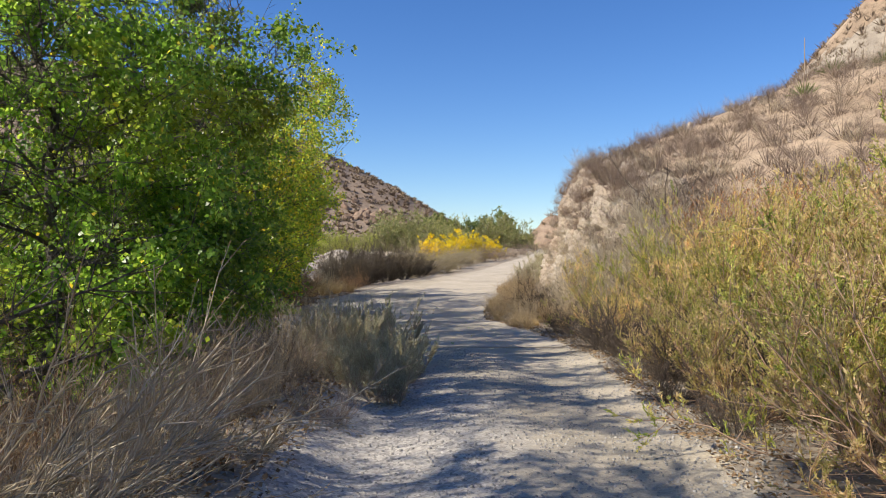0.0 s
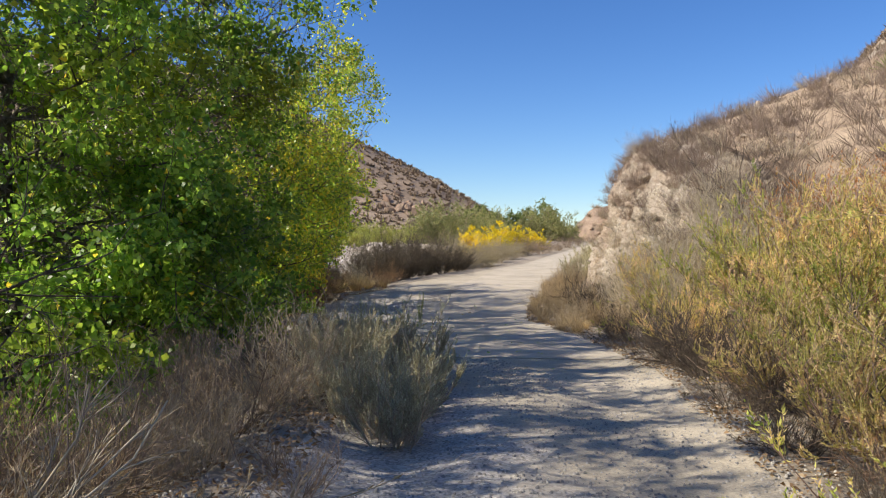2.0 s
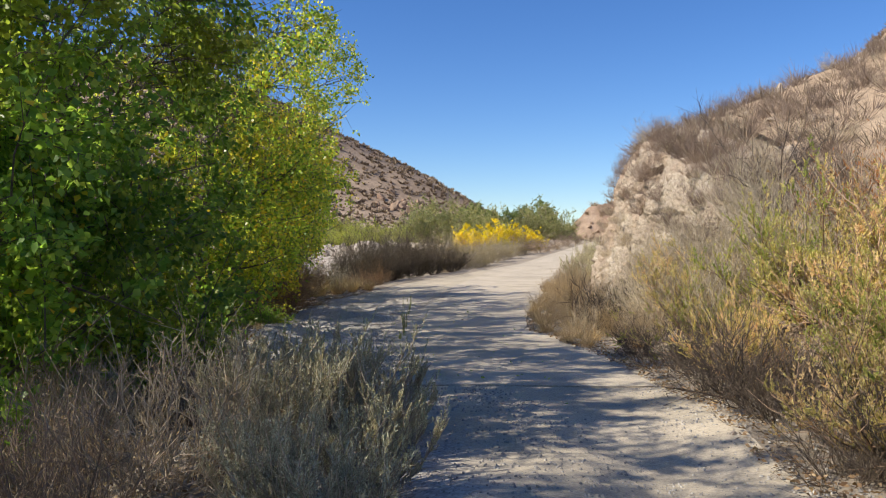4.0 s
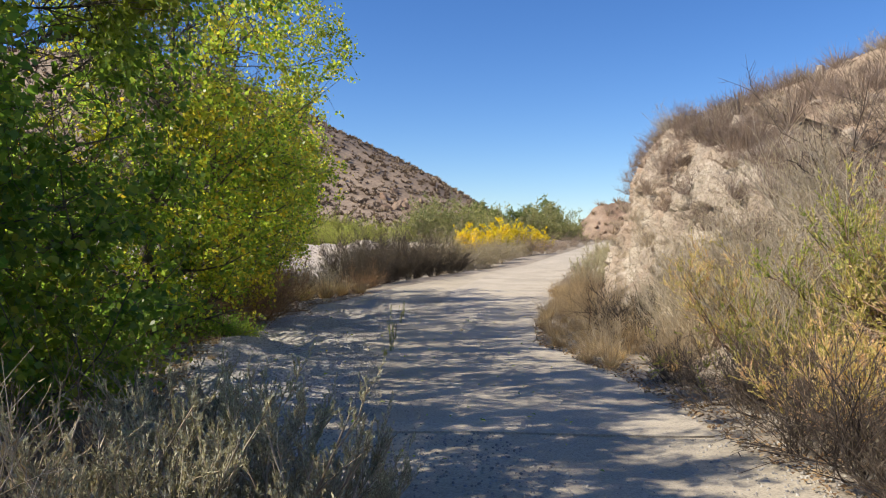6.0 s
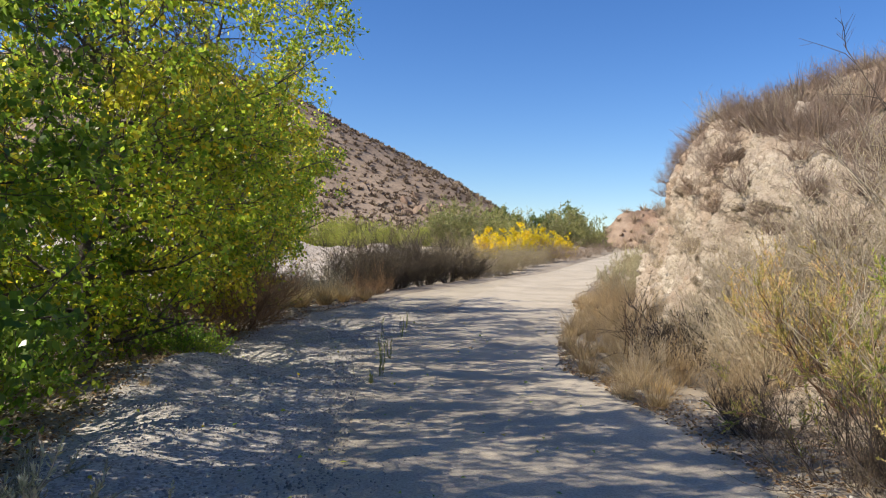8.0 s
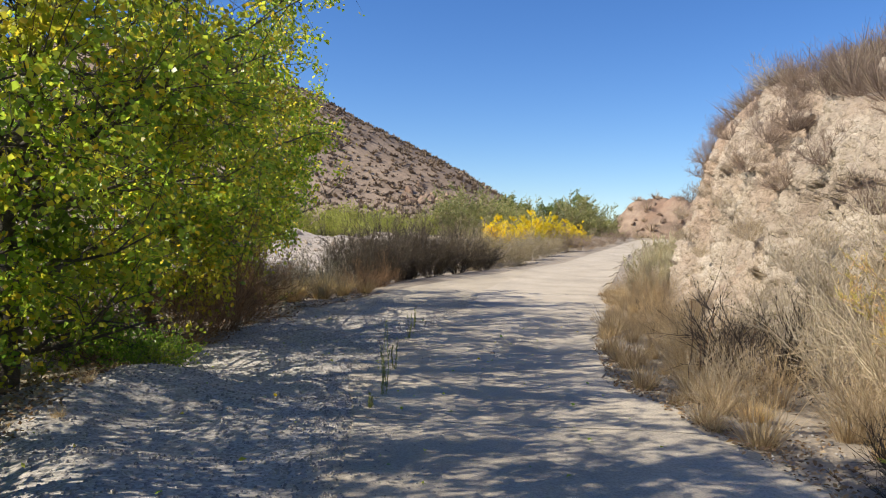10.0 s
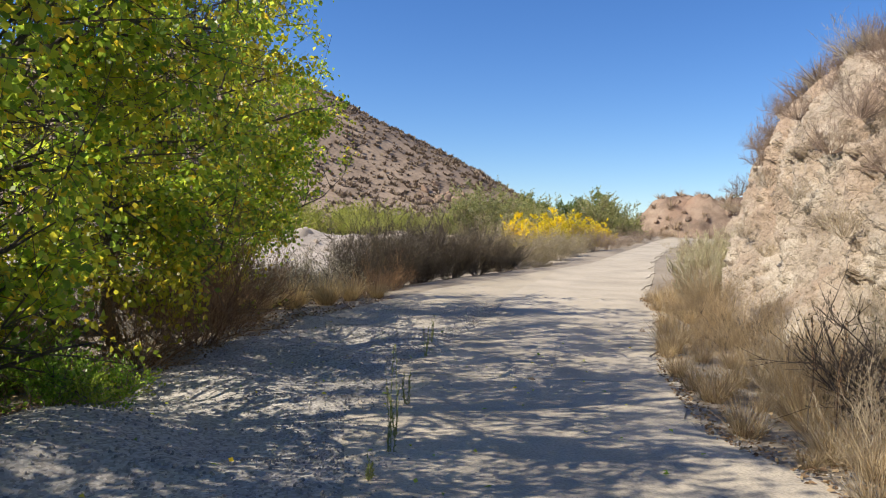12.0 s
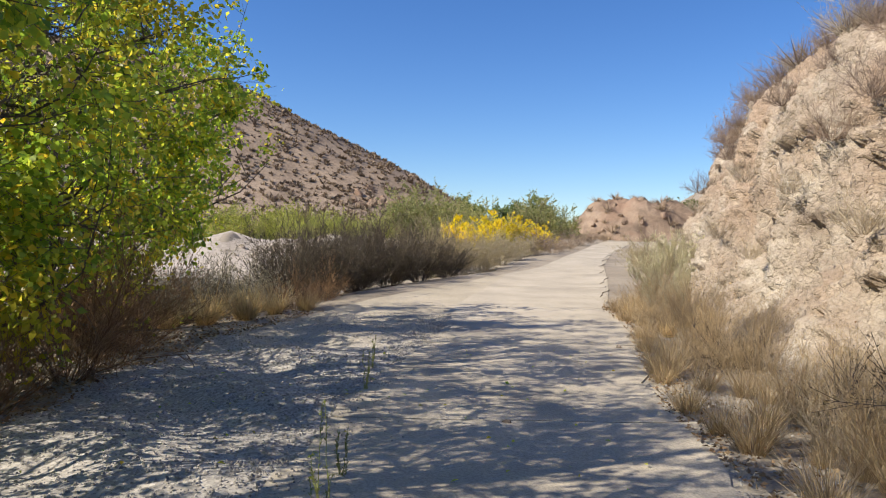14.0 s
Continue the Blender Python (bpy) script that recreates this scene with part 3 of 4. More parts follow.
def crown_edge(y, z):
    """How far the roadside crowns reach towards the road."""
    e = table(y, y=[-10, 5, 10, 16, 20, 23, 27, 33, 40], v=[-3.2, -3.0, -2.95, -2.7, -2.7, -3.0, -3.6, -5.2, -7])
    return e - 0.4 * np.clip(4.0 - z, 0, 3.5) * smooth(12, 20, y) + 1.5 * smooth(4.3, 5.6, z) * smooth(21, 16, y) + 0.35 * np.sin(y * 2.3 + z * 1.9) + 0.28 * np.sin(y * 5.3 - z * 4.1 + np.sin(z * 2.7)) + 0.12 * np.sin(y * 11 + z * 9)


def tree(name, label, group, rng, x, y, height, spread, low, n_limb, n_leaf, leaf_mat, leaf_size=0.065, lean=(0, 0), row=False, nb=9, nt=5, open_top=0.72, gaps=-0.34):
    """A leaning trunk, limbs, branches and a crown of many leaves in uneven clumps, with gaps."""
    root = thing(name, label, "tree", group)
    here = np.array((x, y, at_ground(x, y, 0.1)))
    root.location = here
    inside = lambda p: np.logical_or(not row, p[..., 0] + x < crown_edge(p[..., 1] + y, p[..., 2] + here[2]))
    trunk = strands(rng, np.zeros((1, 3)), unit(np.array([[lean[0], lean[1], 1.0]])), [height * 0.8], 8, 0.0, 0.08)
    piece("trunk", tubes(trunk, height * 0.016, height * 0.003, 9), M_BARK, root, smooth=True)
    u = rng.uniform(0.04, 0.97, n_limb)
    j = np.minimum((u * 7).astype(int), 6)
    st = trunk[0, j] + (trunk[0, j + 1] - trunk[0, j]) * (u * 7 - j)[:, None]
    th = rng.uniform(0, 2 * math.pi, n_limb)
    el = rng.uniform(-0.25, 0.75, n_limb) * (0.35 + u)
    way = unit(np.stack([np.cos(th), np.sin(th), np.tan(el)], 1))
    limbs = strands(rng, st, way, spread * (1.15 - 0.5 * u) * rng.uniform(0.65, 1.1, n_limb), 6, 0.06, 0.15)
    for _ in range(6):
        over = ~inside(limbs[:, -1])
        limbs[over] = st[over][:, None] + (limbs[over] - st[over][:, None]) * 0.82
    for k in range(n_limb):
        piece("limb", tubes(limbs[k:k + 1], height * 0.004 * (1.2 - u[k]) + 0.006, 0.005, 6), M_BARK, root, smooth=True)
    br = offshoots(rng, limbs, nb, 0.15, 1.0, 0.8, spread * 0.40, 4, 0.03, 0.25)
    br = br[inside(br[:, -1])]
    tw = offshoots(rng, br, nt, 0.2, 1.0, 0.8, spread * 0.17, 3, -0.1, 0.3)
    tw = tw[inside(tw[:, -1])]
    tagged(piece("branchwork", merge(tubes(br, 0.010, 0.003, 4), tubes(tw[:, ::2], 0.004, 0.002, 3)), M_BARK, root), kind="stuff")
    per = max(1, n_leaf // len(tw))
    a, d = along(rng, tw, per, 0.05, 1.1)
    a = a + rng.normal(0, 0.06, a.shape)
    keep = (a[:, 2] > low + 0.35 * np.sin(a[:, 1] * 2.1) + 0.25 * np.sin(a[:, 0] * 3.7)) & inside(a)
    inner = smooth(0.8, 1.7, crown_edge(a[:, 1] + y, a[:, 2] + here[2]) - a[:, 0] - x) * smooth(0.8, 2.2, a[:, 2]) if row else 0
    clump = np.sin(a[:, 0] * 4.1 + 1.7 * np.sin(a[:, 1] * 2.9)) + np.sin(a[:, 1] * 4.7 + 1.5 * np.sin(a[:, 2] * 3.3)) + np.sin(a[:, 2] * 5.3 + 1.9 * np.sin(a[:, 0] * 2.3))
    keep &= clump / 3 + rng.normal(0, 0.12, len(a)) > (gaps if row else -0.6) + open_top * inner
    a, d = a[keep], d[keep]
    n = len(a)
    way = d * 0.5 + rng.normal(0, 0.6, (n, 3)) - UP * 0.5
    tagged(piece("crown", leaves(rng, a, way, leaf_size * rng.uniform(0.7, 1.25, n), leaf_size * 0.9 * rng.uniform(0.75, 1.1, n), 0.15, 0.5), leaf_mat, root, "green and yellowing leaves"), kind="stuff")
    return root


rng = np.random.default_rng(7)
ROW = "cottonwoods along the road"
NEAR_TREE = dict(row=True, nb=12, nt=7)
tree("cottonwood", "leafy green cottonwood with low boughs over dry brush", ROW, rng, -5.8, 11.0, 9.2, 2.9, 1.6, 54, 135000, M_LEAF, 0.084, open_top=0.7, gaps=-0.46, **NEAR_TREE)
tree("cottonwood", "leafy green cottonwood with low boughs over dry brush", ROW, rng, -5.6, 14.6, 8.3, 3.3, 0.9, 54, 130000, M_LEAF, 0.084, open_top=0.92, gaps=-0.42, **NEAR_TREE)
tree("cottonwood", "cottonwood turning yellow at its road side", ROW, rng, -5.4, 18.8, 7.8, 3.3, 0.9, 54, 100000, M_LEAF_Y, 0.078, open_top=0.85, gaps=-0.42, **NEAR_TREE)
tree("cottonwood", "cottonwood turning yellow at its road side", ROW, rng, -6.0, 23.4, 7.6, 3.2, 1.0, 54, 100000, M_LEAF_Y, 0.08, open_top=0.85, gaps=-0.42, **NEAR_TREE)
tree("cottonwood", "cottonwood turning yellow at its road side", ROW, rng, -6.9, 27.8, 7.4, 3.2, 1.5, 50, 85000, M_LEAF_Y, 0.085, open_top=0.85, gaps=-0.42, **NEAR_TREE)
# Added to shade the near road; its crown stays above the view.
tree("cottonwood", "tall cottonwood added for shade, its high crown above the view", ROW, rng, -5.7, 6.4, 9.8, 3.3, 6.8, 46, 110000, M_LEAF, 0.08, open_top=0.45, **NEAR_TREE)
BACK_OR_SHADE = "green cottonwood behind the roadside row, or out of view for shade"
tree("cottonwood", BACK_OR_SHADE, ROW, rng, -9.4, 15.5, 5.6, 3.2, 0.3, 40, 22000, M_LEAF, 0.11)
tree("cottonwood", BACK_OR_SHADE, ROW, rng, -9.8, 21.5, 5.6, 3.2, 0.3, 40, 22000, M_LEAF, 0.11)
tree("cottonwood", BACK_OR_SHADE, ROW, rng, -9.0, 9.5, 4.4, 3.2, 0.3, 40, 22000, M_LEAF, 0.11)
# These two stand out of view, added to shade the start of the road.
tree("cottonwood", BACK_OR_SHADE, ROW, rng, -5.4, 2.6, 9.0, 3.4, 4.9, 50, 100000, M_LEAF, 0.08, open_top=0.7, **NEAR_TREE)
tree("cottonwood", BACK_OR_SHADE, ROW, rng, -5.6, -3.0, 8.4, 3.4, 2.8, 46, 60000, M_LEAF, 0.09, row=True, open_top=0.1)

# roadside brush on the sunny bank
broom = plume_bush("broom_bush", "dense broom bush with tan and yellow green plumes on rosy stems", "bank bushes", rng, 1.4, 1.4, M_BROOM)
plant_out(broom, [(3.1, 4.1, 0.9), (4.5, 5.0, 1.4), (3.0, 7.4, 0.8), (4.7, 8.4, 1.3), (3.3, 10.4, 0.8), (5.2, 11.6, 1.15), (6.4, 7.2, 1.6), (3.3, 13.2, 0.7), (3.4, 1.3, 1.0), (5.8, 2.6, 1.5), (3.7, 16.6, 0.95), (3.9, 18.2, 0.7), (4.7, 13.0, 1.25), (6.2, 12.2, 1.2), (7.0, 14.4, 1.0)])
green_broom = plume_bush("broom_bush", "fresh green broom bush with yellowing plumes", "bank bushes", rng, 1.35, 1.35, M_BROOM_G)
plant_out(green_broom, [(3.2, 5.6, 0.85), (3.9, 6.6, 1.1), (3.3, 8.9, 0.75), (5.8, 9.6, 1.4), (4.0, 11.6, 0.9), (5.7, 13.2, 1.0), (5.6, 6.0, 1.6), (7.6, 9.8, 1.5), (3.4, 15.0, 0.8), (4.6, 14.8, 1.2), (4.4, 10.4, 1.1), (6.6, 11.0, 1.3)])
rusty = bush("rust_bush", "small bush with rusty orange leaves", "bush", "", rng, 1.2, 0.8, 22, 6, 5, (M_TWIG_PINK, M_RUST), (6, 0.045, 0.012))
plant_out(rusty, [(5.6, 15.0, 1.25), (6.3, 14.2, 1.0), (8.2, 12.6, 1.0)])
dark_low = bush("dark_brush", "dark leafless brush at the road edge", "bush", "dark brush", rng, 0.75, 1.25, 30, 7, 5, (M_TWIG_DARK, M_DARKLEAF), (2, 0.025, 0.008), 0.008)
plant_out(dark_low, [(2.85, 13.0, 0.95), (2.75, 14.6, 0.95), (2.9, 11.4, 0.8), (2.75, 9.8, 0.75), (2.6, 6.5, 0.6), (2.95, 20.3, 1.5), (3.0, 22.3, 1.0), (2.75, 25.0, 0.8), (2.7, 16.2, 0.8), (2.6, 8.2, 0.7), (3.1, 12.3, 1.35), (3.4, 9.7, 1.3), (3.9, 7.7, 1.5), (3.1, 14.0, 1.0)])
twiggy = bush("leafless_bush", "leafless grey brown twiggy bush on the slope", "bush", "hillside brush", rng, 1.1, 1.2, 24, 6, 6, (M_BRUSH, M_SAGE), None, 0.012, 0.6)
twiggy2 = bush("leafless_bush", "leafless tan brown bush on the slope", "bush", "hillside brush", rng, 1.0, 1.15, 20, 6, 4, (M_TWIG_PALE, M_STRAW), (2, 0.04, 0.009), 0.013, 0.55)
spots1, spots2 = [], []
for k in range(420):
    y = rng.uniform(8, 42)
    x = foot(y) + cliff_width(y) * 0.9 + 14 * rng.uniform(0, 1) ** 1.4
    if y < 14 and x < 7.5:
        continue
    (spots1 if rng.uniform() < 0.6 else spots2).append((float(x), float(y), rng.uniform(0.5, 0.95)))
    if len(spots1) + len(spots2) > 225:
        break
for y in np.arange(16, 38, 0.75):
    spots1.append((float(foot(y) + cliff_width(y) * rng.uniform(0.78, 1.15)), float(y), rng.uniform(0.45, 0.85)))
plant_out(twiggy, spots1 + [(3.4, 13.7, 0.8), (3.5, 12.5, 0.85), (3.3, 14.7, 0.8), (4.0, 15.7, 0.9), (3.5, 10.0, 0.8), (4.2, 6.8, 0.9)])
plant_out(twiggy2, spots2)


def face_spot(y, w):
    """A place on the rock face, w of the way in from its foot."""
    return float(foot(y) + w * cliff_width(y)), float(y), float(lift(y) + cliff_height(y) * smooth(0, 1, w))


for y, w, s in [(19.0, 0.35, 0.6), (20.6, 0.62, 0.7), (22.6, 0.7, 0.75), (24.6, 0.45, 0.7), (25.4, 0.72, 0.8), (27.2, 0.5, 0.55), (28.6, 0.75, 0.7), (30.2, 0.4, 0.6), (31.6, 0.66, 0.6), (33.5, 0.5, 0.6), (23.2, 0.3, 0.5), (21.6, 0.5, 0.6), (23.8, 0.6, 0.7), (26.2, 0.62, 0.75), (28.0, 0.35, 0.5), (29.4, 0.55, 0.6), (32.4, 0.75, 0.7), (35.0, 0.6, 0.7), (36.5, 0.4, 0.6), (20.0, 0.8, 0.7), (24.2, 0.78, 0.75), (19.6, 0.48, 0.7), (20.9, 0.3, 0.6), (22.0, 0.2, 0.6), (22.4, 0.42, 0.6), (23.4, 0.16, 0.55), (18.6, 0.68, 0.8)]:
    x, y, z = face_spot(y, w)
    put(twiggy2 if w < 0.6 else twiggy, x - 0.15, y, s, z=z - 0.05)

tall_wisp = bush("wispy_brush", "tall wispy tan brush against the near flank of the cliff", "bush", "roadside brush", rng, 1.3, 0.75, 34, 6, 4, (M_TWIG_PALE, M_TAN), (3, 0.04, 0.009), 0.010)
for y, w, k in [(15.2, 0.25, 1.0), (15.9, 0.5, 1.0), (16.8, 0.3, 0.95), (17.4, 0.55, 0.9), (18.1, 0.22, 0.9), (18.7, 0.5, 0.8), (19.6, 0.2, 0.8), (20.4, 0.36, 0.7), (21.4, 0.15, 0.75), (16.2, 0.8, 1.0), (17.6, 0.85, 0.9), (14.6, 0.6, 1.0), (14.4, 0.9, 1.1)]:
    x, y, z = face_spot(y, w)
    put(tall_wisp, x - 0.15, y, k, z=z - 0.06, copy=y != 15.2)
wisp = bush("wispy_brush", "wispy orange tan brush at the foot of the cliff", "bush", "roadside brush", rng, 0.95, 0.7, 40, 6, 4, (M_STRAW, M_STRAW), (2, 0.035, 0.006), 0.006)
plant_out(wisp, [(2.3, 20.8, 0.75), (2.5, 22.6, 0.85), (2.6, 24.2, 1.0), (2.7, 25.8, 1.1), (2.9, 27.2, 1.15), (3.2, 28.8, 1.1), (3.3, 30.6, 1.0), (2.2, 24.9, 0.7), (2.6, 19.2, 0.75), (2.9, 17.8, 0.75), (2.5, 28.2, 0.8), (3.6, 26.4, 0.9), (3.5, 23.6, 0.8), (3.4, 32.4, 0.9)])
straw = grass("dry_grass", "tall dry tan grass at the road edge", "dry grass", rng, 0.75, 260, 0.7, M_STRAW, 0.0042)
spots = [(rng.uniform(0.0, 1.1) ** 1.4 - 0.02, y, rng.uniform(0.45, 1.05)) for y in np.arange(17.6, 33, 0.26)]
plant_out(straw, [(float(road_right(y) + x), float(y), s) for x, y, s in spots] + [(-4.6, 16.8, 0.45), (-3.9, 17.8, 0.35), (-4.4, 18.2, 0.45), (-3.6, 16.9, 0.3), (-4.9, 17.6, 0.5)])
gold = grass("golden_grass", "golden dry grass tuft beside dark shrubs", "dry grass", rng, 0.7, 380, 0.7, M_STRAW_G, 0.005)
plant_out(gold, [(-5.1, 28.3, 1.1), (-4.6, 29.0, 1.1), (-5.6, 27.9, 0.9), (-4.3, 29.9, 0.95), (-4.9, 30.4, 0.9), (-3.9, 30.8, 0.8), (-5.4, 29.4, 1.0), (-0.85, 8.6, 0.4), (2.9, 30.4, 0.6), (2.9, 25.2, 0.6), (2.6, 27.6, 0.5), (2.3, 18.6, 0.4), (2.8, 17.2, 0.4)])

# brush under the cottonwoods
brush = bush("dry_brush", "tangled grey brown dry brush under the trees", "bush", "dry brush", rng, 0.95, 1.15, 30, 8, 4, (M_TWIG, M_STRAW), (2, 0.035, 0.008), 0.009)
plant_out(brush, [(-2.3, 6.6, 0.9), (-2.0, 8.2, 0.9), (-2.8, 9.4, 1.0), (-3.5, 7.6, 1.1), (-2.5, 11.2, 0.9), (-3.0, 4.6, 1.0), (-4.6, 9.0, 1.1), (-4.2, 5.6, 1.1)])
pale_brush = bush("dry_brush", "tangled pale tan dry brush beside the path", "bush", "dry brush", rng, 0.9, 1.1, 32, 7, 4, (M_TWIG_PALE, M_STRAW), (3, 0.035, 0.008), 0.009)
plant_out(pale_brush, [(-1.75, 9.0, 0.9), (-1.35, 10.4, 0.85), (-2.3, 5.3, 0.8), (-3.4, 10.6, 1.1), (-2.5, 7.4, 0.9), (-4.0, 12.2, 1.0), (-1.75, 7.0, 0.65), (-3.2, 6.2, 1.0), (2.2, 19.3, 0.75), (2.2, 21.5, 0.65), (2.9, 21.9, 0.6), (3.3, 18.6, 0.9), (2.8, 23.2, 0.7)])
russet = bush("russet_brush", "dark russet brush in the shade of the trees", "bush", "dry brush", rng, 1.1, 1.0, 30, 7, 5, (M_RUSSET, M_RUSSET), (3, 0.04, 0.007), 0.007)
plant_out(russet, [(-5.2, 22.4, 1.15), (-5.1, 23.8, 1.2), (-5.3, 25.2, 1.15), (-5.6, 26.6, 1.1), (-6.2, 26.0, 1.0), (-6.0, 21.4, 1.0), (-3.3, 6.0, 0.9), (-4.8, 7.4, 1.0), (-5.4, 15.4, 1.0), (-5.2, 13.6, 1.0), (-6.5, 18.6, 1.0), (-6.8, 27.6, 1.0), (-4.2, 31.2, 0.6), (-3.8, 32.4, 0.6)])
sage = plume_bush("sage_bush", "pale grey green sage with upright plumes", "sage", rng, 0.72, 0.9, M_SAGE, 20, 26, M_TWIG_PALE, 0.026, 0.6)
plant_out(sage, [(-0.62, 8.3, 0.85), (-0.6, 9.3, 0.9), (-1.05, 8.7, 0.8), (-1.35, 9.8, 1.1), (-0.95, 10.2, 1.25), (-0.6, 10.9, 0.8), (-1.4, 11.0, 1.2), (-1.9, 11.8, 1.0), (3.9, 32.6, 1.5), (4.7, 35.0, 1.7), (3.4, 30.6, 1.0), (5.6, 37.5, 1.4)])
under = bush("leafy_undergrowth", "bright green leafy growth at the foot of the trees", "bush", "undergrowth", rng, 1.2, 1.1, 22, 6, 4, (M_TWIG, M_LEAF), (5, 0.075, 0.065), 0.008)
plant_out(under, [(-4.5, 11.2, 1.0), (-4.6, 13.4, 1.0), (-4.5, 15.4, 0.85), (-5.3, 17.2, 0.9), (-4.5, 19.6, 0.5), (-4.3, 20.2, 0.4), (-6.0, 21.0, 0.8), (-4.4, 9.2, 1.0)])
LEANING = "pale dry shrub with long leaning stems over the berm"
for x, y, h, way, n in [(-2.2, 2.9, 1.8, (0.62, 0.12, 0.72), 16), (-2.6, 3.7, 1.7, (0.75, -0.1, 0.6), 14), (-2.2, 2.4, 1.15, (0.65, 0.3, 0.5), 12), (-1.7, 5.0, 0.7, (0.5, 0.3, 0.7), 14), (-2.1, 4.3, 1.2, (0.5, 0.2, 0.8), 12)]:
    put(leaning_bush("pale_dry_bush", LEANING, rng, h, way, n, M_TWIG_PALE, M_STRAW), x, y, 1.0, 0.0, copy=False)
grey_low = bush("grey_low_bush", "small dark grey leafless bush on the berm", "bush", "", rng, 0.5, 1.1, 26, 6, 4, (M_TWIG, M_TWIG), None, 0.006)
plant_out(grey_low, [(-1.05, 6.6, 0.8)])
orange = grass("orange_tuft", "small tuft of rusty orange dead grass", "", rng, 0.3, 160, 1.2, M_RUST, 0.005)
plant_out(orange, [(-1.55, 5.1, 1.0)])

# shrubs along the far side of the road
silver = bush("silvery_shrub", "low shrub with small silvery leaves", "bush", "roadside shrubs", rng, 1.1, 1.1, 32, 7, 6, (M_TWIG_DARK, M_SILVER), (9, 0.038, 0.02), loose=1.0)
plant_out(silver, [(-7.4, 31.0, 1.0), (-6.5, 32.0, 1.05), (-5.6, 32.6, 1.05), (-8.4, 30.0, 0.95), (-7.2, 33.2, 1.05), (-6.4, 30.6, 0.75), (-5.0, 31.8, 0.7)])
dark = bush("dark_shrub", "dark grey dense shrub beside the road", "bush", "roadside shrubs", rng, 1.9, 0.95, 36, 8, 6, (M_TWIG_DARK, M_DARKLEAF), (13, 0.05, 0.014), low=0.02)
plant_out(dark, [(-4.7, 33.0, 0.86), (-4.1, 34.2, 0.96), (-3.5, 35.6, 1.01), (-2.8, 37.0, 1.01), (-2.0, 38.4, 0.86), (-4.8, 35.6, 1.01), (-3.9, 37.4, 1.06), (-1.2, 39.6, 0.7)])
tan = bush("tan_shrub", "rounded tan and grey green shrub beside the road", "bush", "roadside shrubs", rng, 1.9, 1.05, 28, 8, 5, (M_TWIG_PALE, M_TAN), (6, 0.08, 0.022))
plant_out(tan, [(-2.9, 41.6, 0.93), (-1.8, 42.6, 0.93), (-0.7, 42.0, 0.78), (0.1, 43.6, 0.78), (-1.4, 45.0, 0.93), (0.9, 45.6, 0.65), (1.6, 47.8, 0.6), (0.2, 49.5, 0.6), (2.2, 51.0, 0.55), (5.6, 41.0, 0.55), (6.2, 44.0, 0.55), (1.2, 53.0, 0.55)])
brown = bush("brown_shrub", "rounded leafless brown shrub by the bend", "bush", "roadside shrubs", rng, 1.8, 1.1, 28, 7, 5, (M_TWIG, M_TWIG), (3, 0.06, 0.012))
plant_out(brown, [(3.0, 51.5, 0.7), (3.9, 53.5, 0.8), (4.6, 56.0, 0.8), (5.6, 59.0, 0.75), (6.8, 62.5, 0.75), (8.2, 67.0, 0.7), (9.8, 71.0, 0.7)])
yellow = bush("yellow_bush", "bright yellow autumn bush behind the roadside shrubs", "bush", "yellow bushes", rng, 1.75, 1.35, 40, 7, 5, (M_TWIG, M_YELLOW), (15, 0.10, 0.08), 0.016, up=0.05, sec=0.28, loose=1.2)
plant_out(yellow, [(-0.8, 58.0, 0.95), (0.5, 58.6, 1.0), (1.8, 59.6, 1.05), (3.0, 60.6, 1.0), (3.9, 62.0, 0.9), (1.2, 61.8, 1.15), (-0.2, 61.0, 1.0)])
willow = bush("willow_bush", "rounded yellow green willow bush in the wash", "bush", "willows", rng, 3.4, 1.15, 24, 7, 5, (M_TWIG, M_WILLOW), (13, 0.14, 0.085), 0.022, up=0.1, loose=1.2)
plant_out(willow, [(-14.5, 60.0, 0.76), (-12.4, 62.0, 0.8), (-10.3, 60.0, 0.7), (-8.3, 63.0, 0.72), (-16.5, 65.0, 0.8), (-12.0, 68.0, 0.95), (-19.0, 62.0, 0.65), (-6.5, 68.0, 0.7), (-9.8, 66.0, 0.85), (-14.0, 70.0, 1.0)])
grey_willow = bush("willow_bush", "grey green willow thicket across the wash", "bush", "willows", rng, 3.1, 1.15, 22, 7, 5, (M_TWIG, M_WILLOW_D), (12, 0.15, 0.09), 0.022, up=0.1, loose=1.2)
plant_out(grey_willow, [(x + 1.5 * math.sin(k * 2.3), y + 3 * math.sin(k * 1.7), 1.02 + 0.2 * math.sin(k * 3.1)) for k, (x, y) in enumerate([(-7, 90), (-2, 92), (2, 92), (6, 94), (-4, 80), (0, 78), (4, 84), (8, 86), (10, 92), (-5.5, 72), (-3.0, 70)])])
for k, (x, y, h) in enumerate([(-1.5, 108, 5.4), (1.0, 110, 4.6), (9.0, 112, 5.2), (7.0, 110, 4.4), (-8, 112, 4.8), (4.0, 109, 4.2), (23, 104, 5.4), (25.5, 105, 5.0)]):
    tree("far_tree", "dark green tree behind the thickets", "far trees", rng, x, y, h, 2.4, 0.3, 22, 8000, M_FARTREE, 0.22)


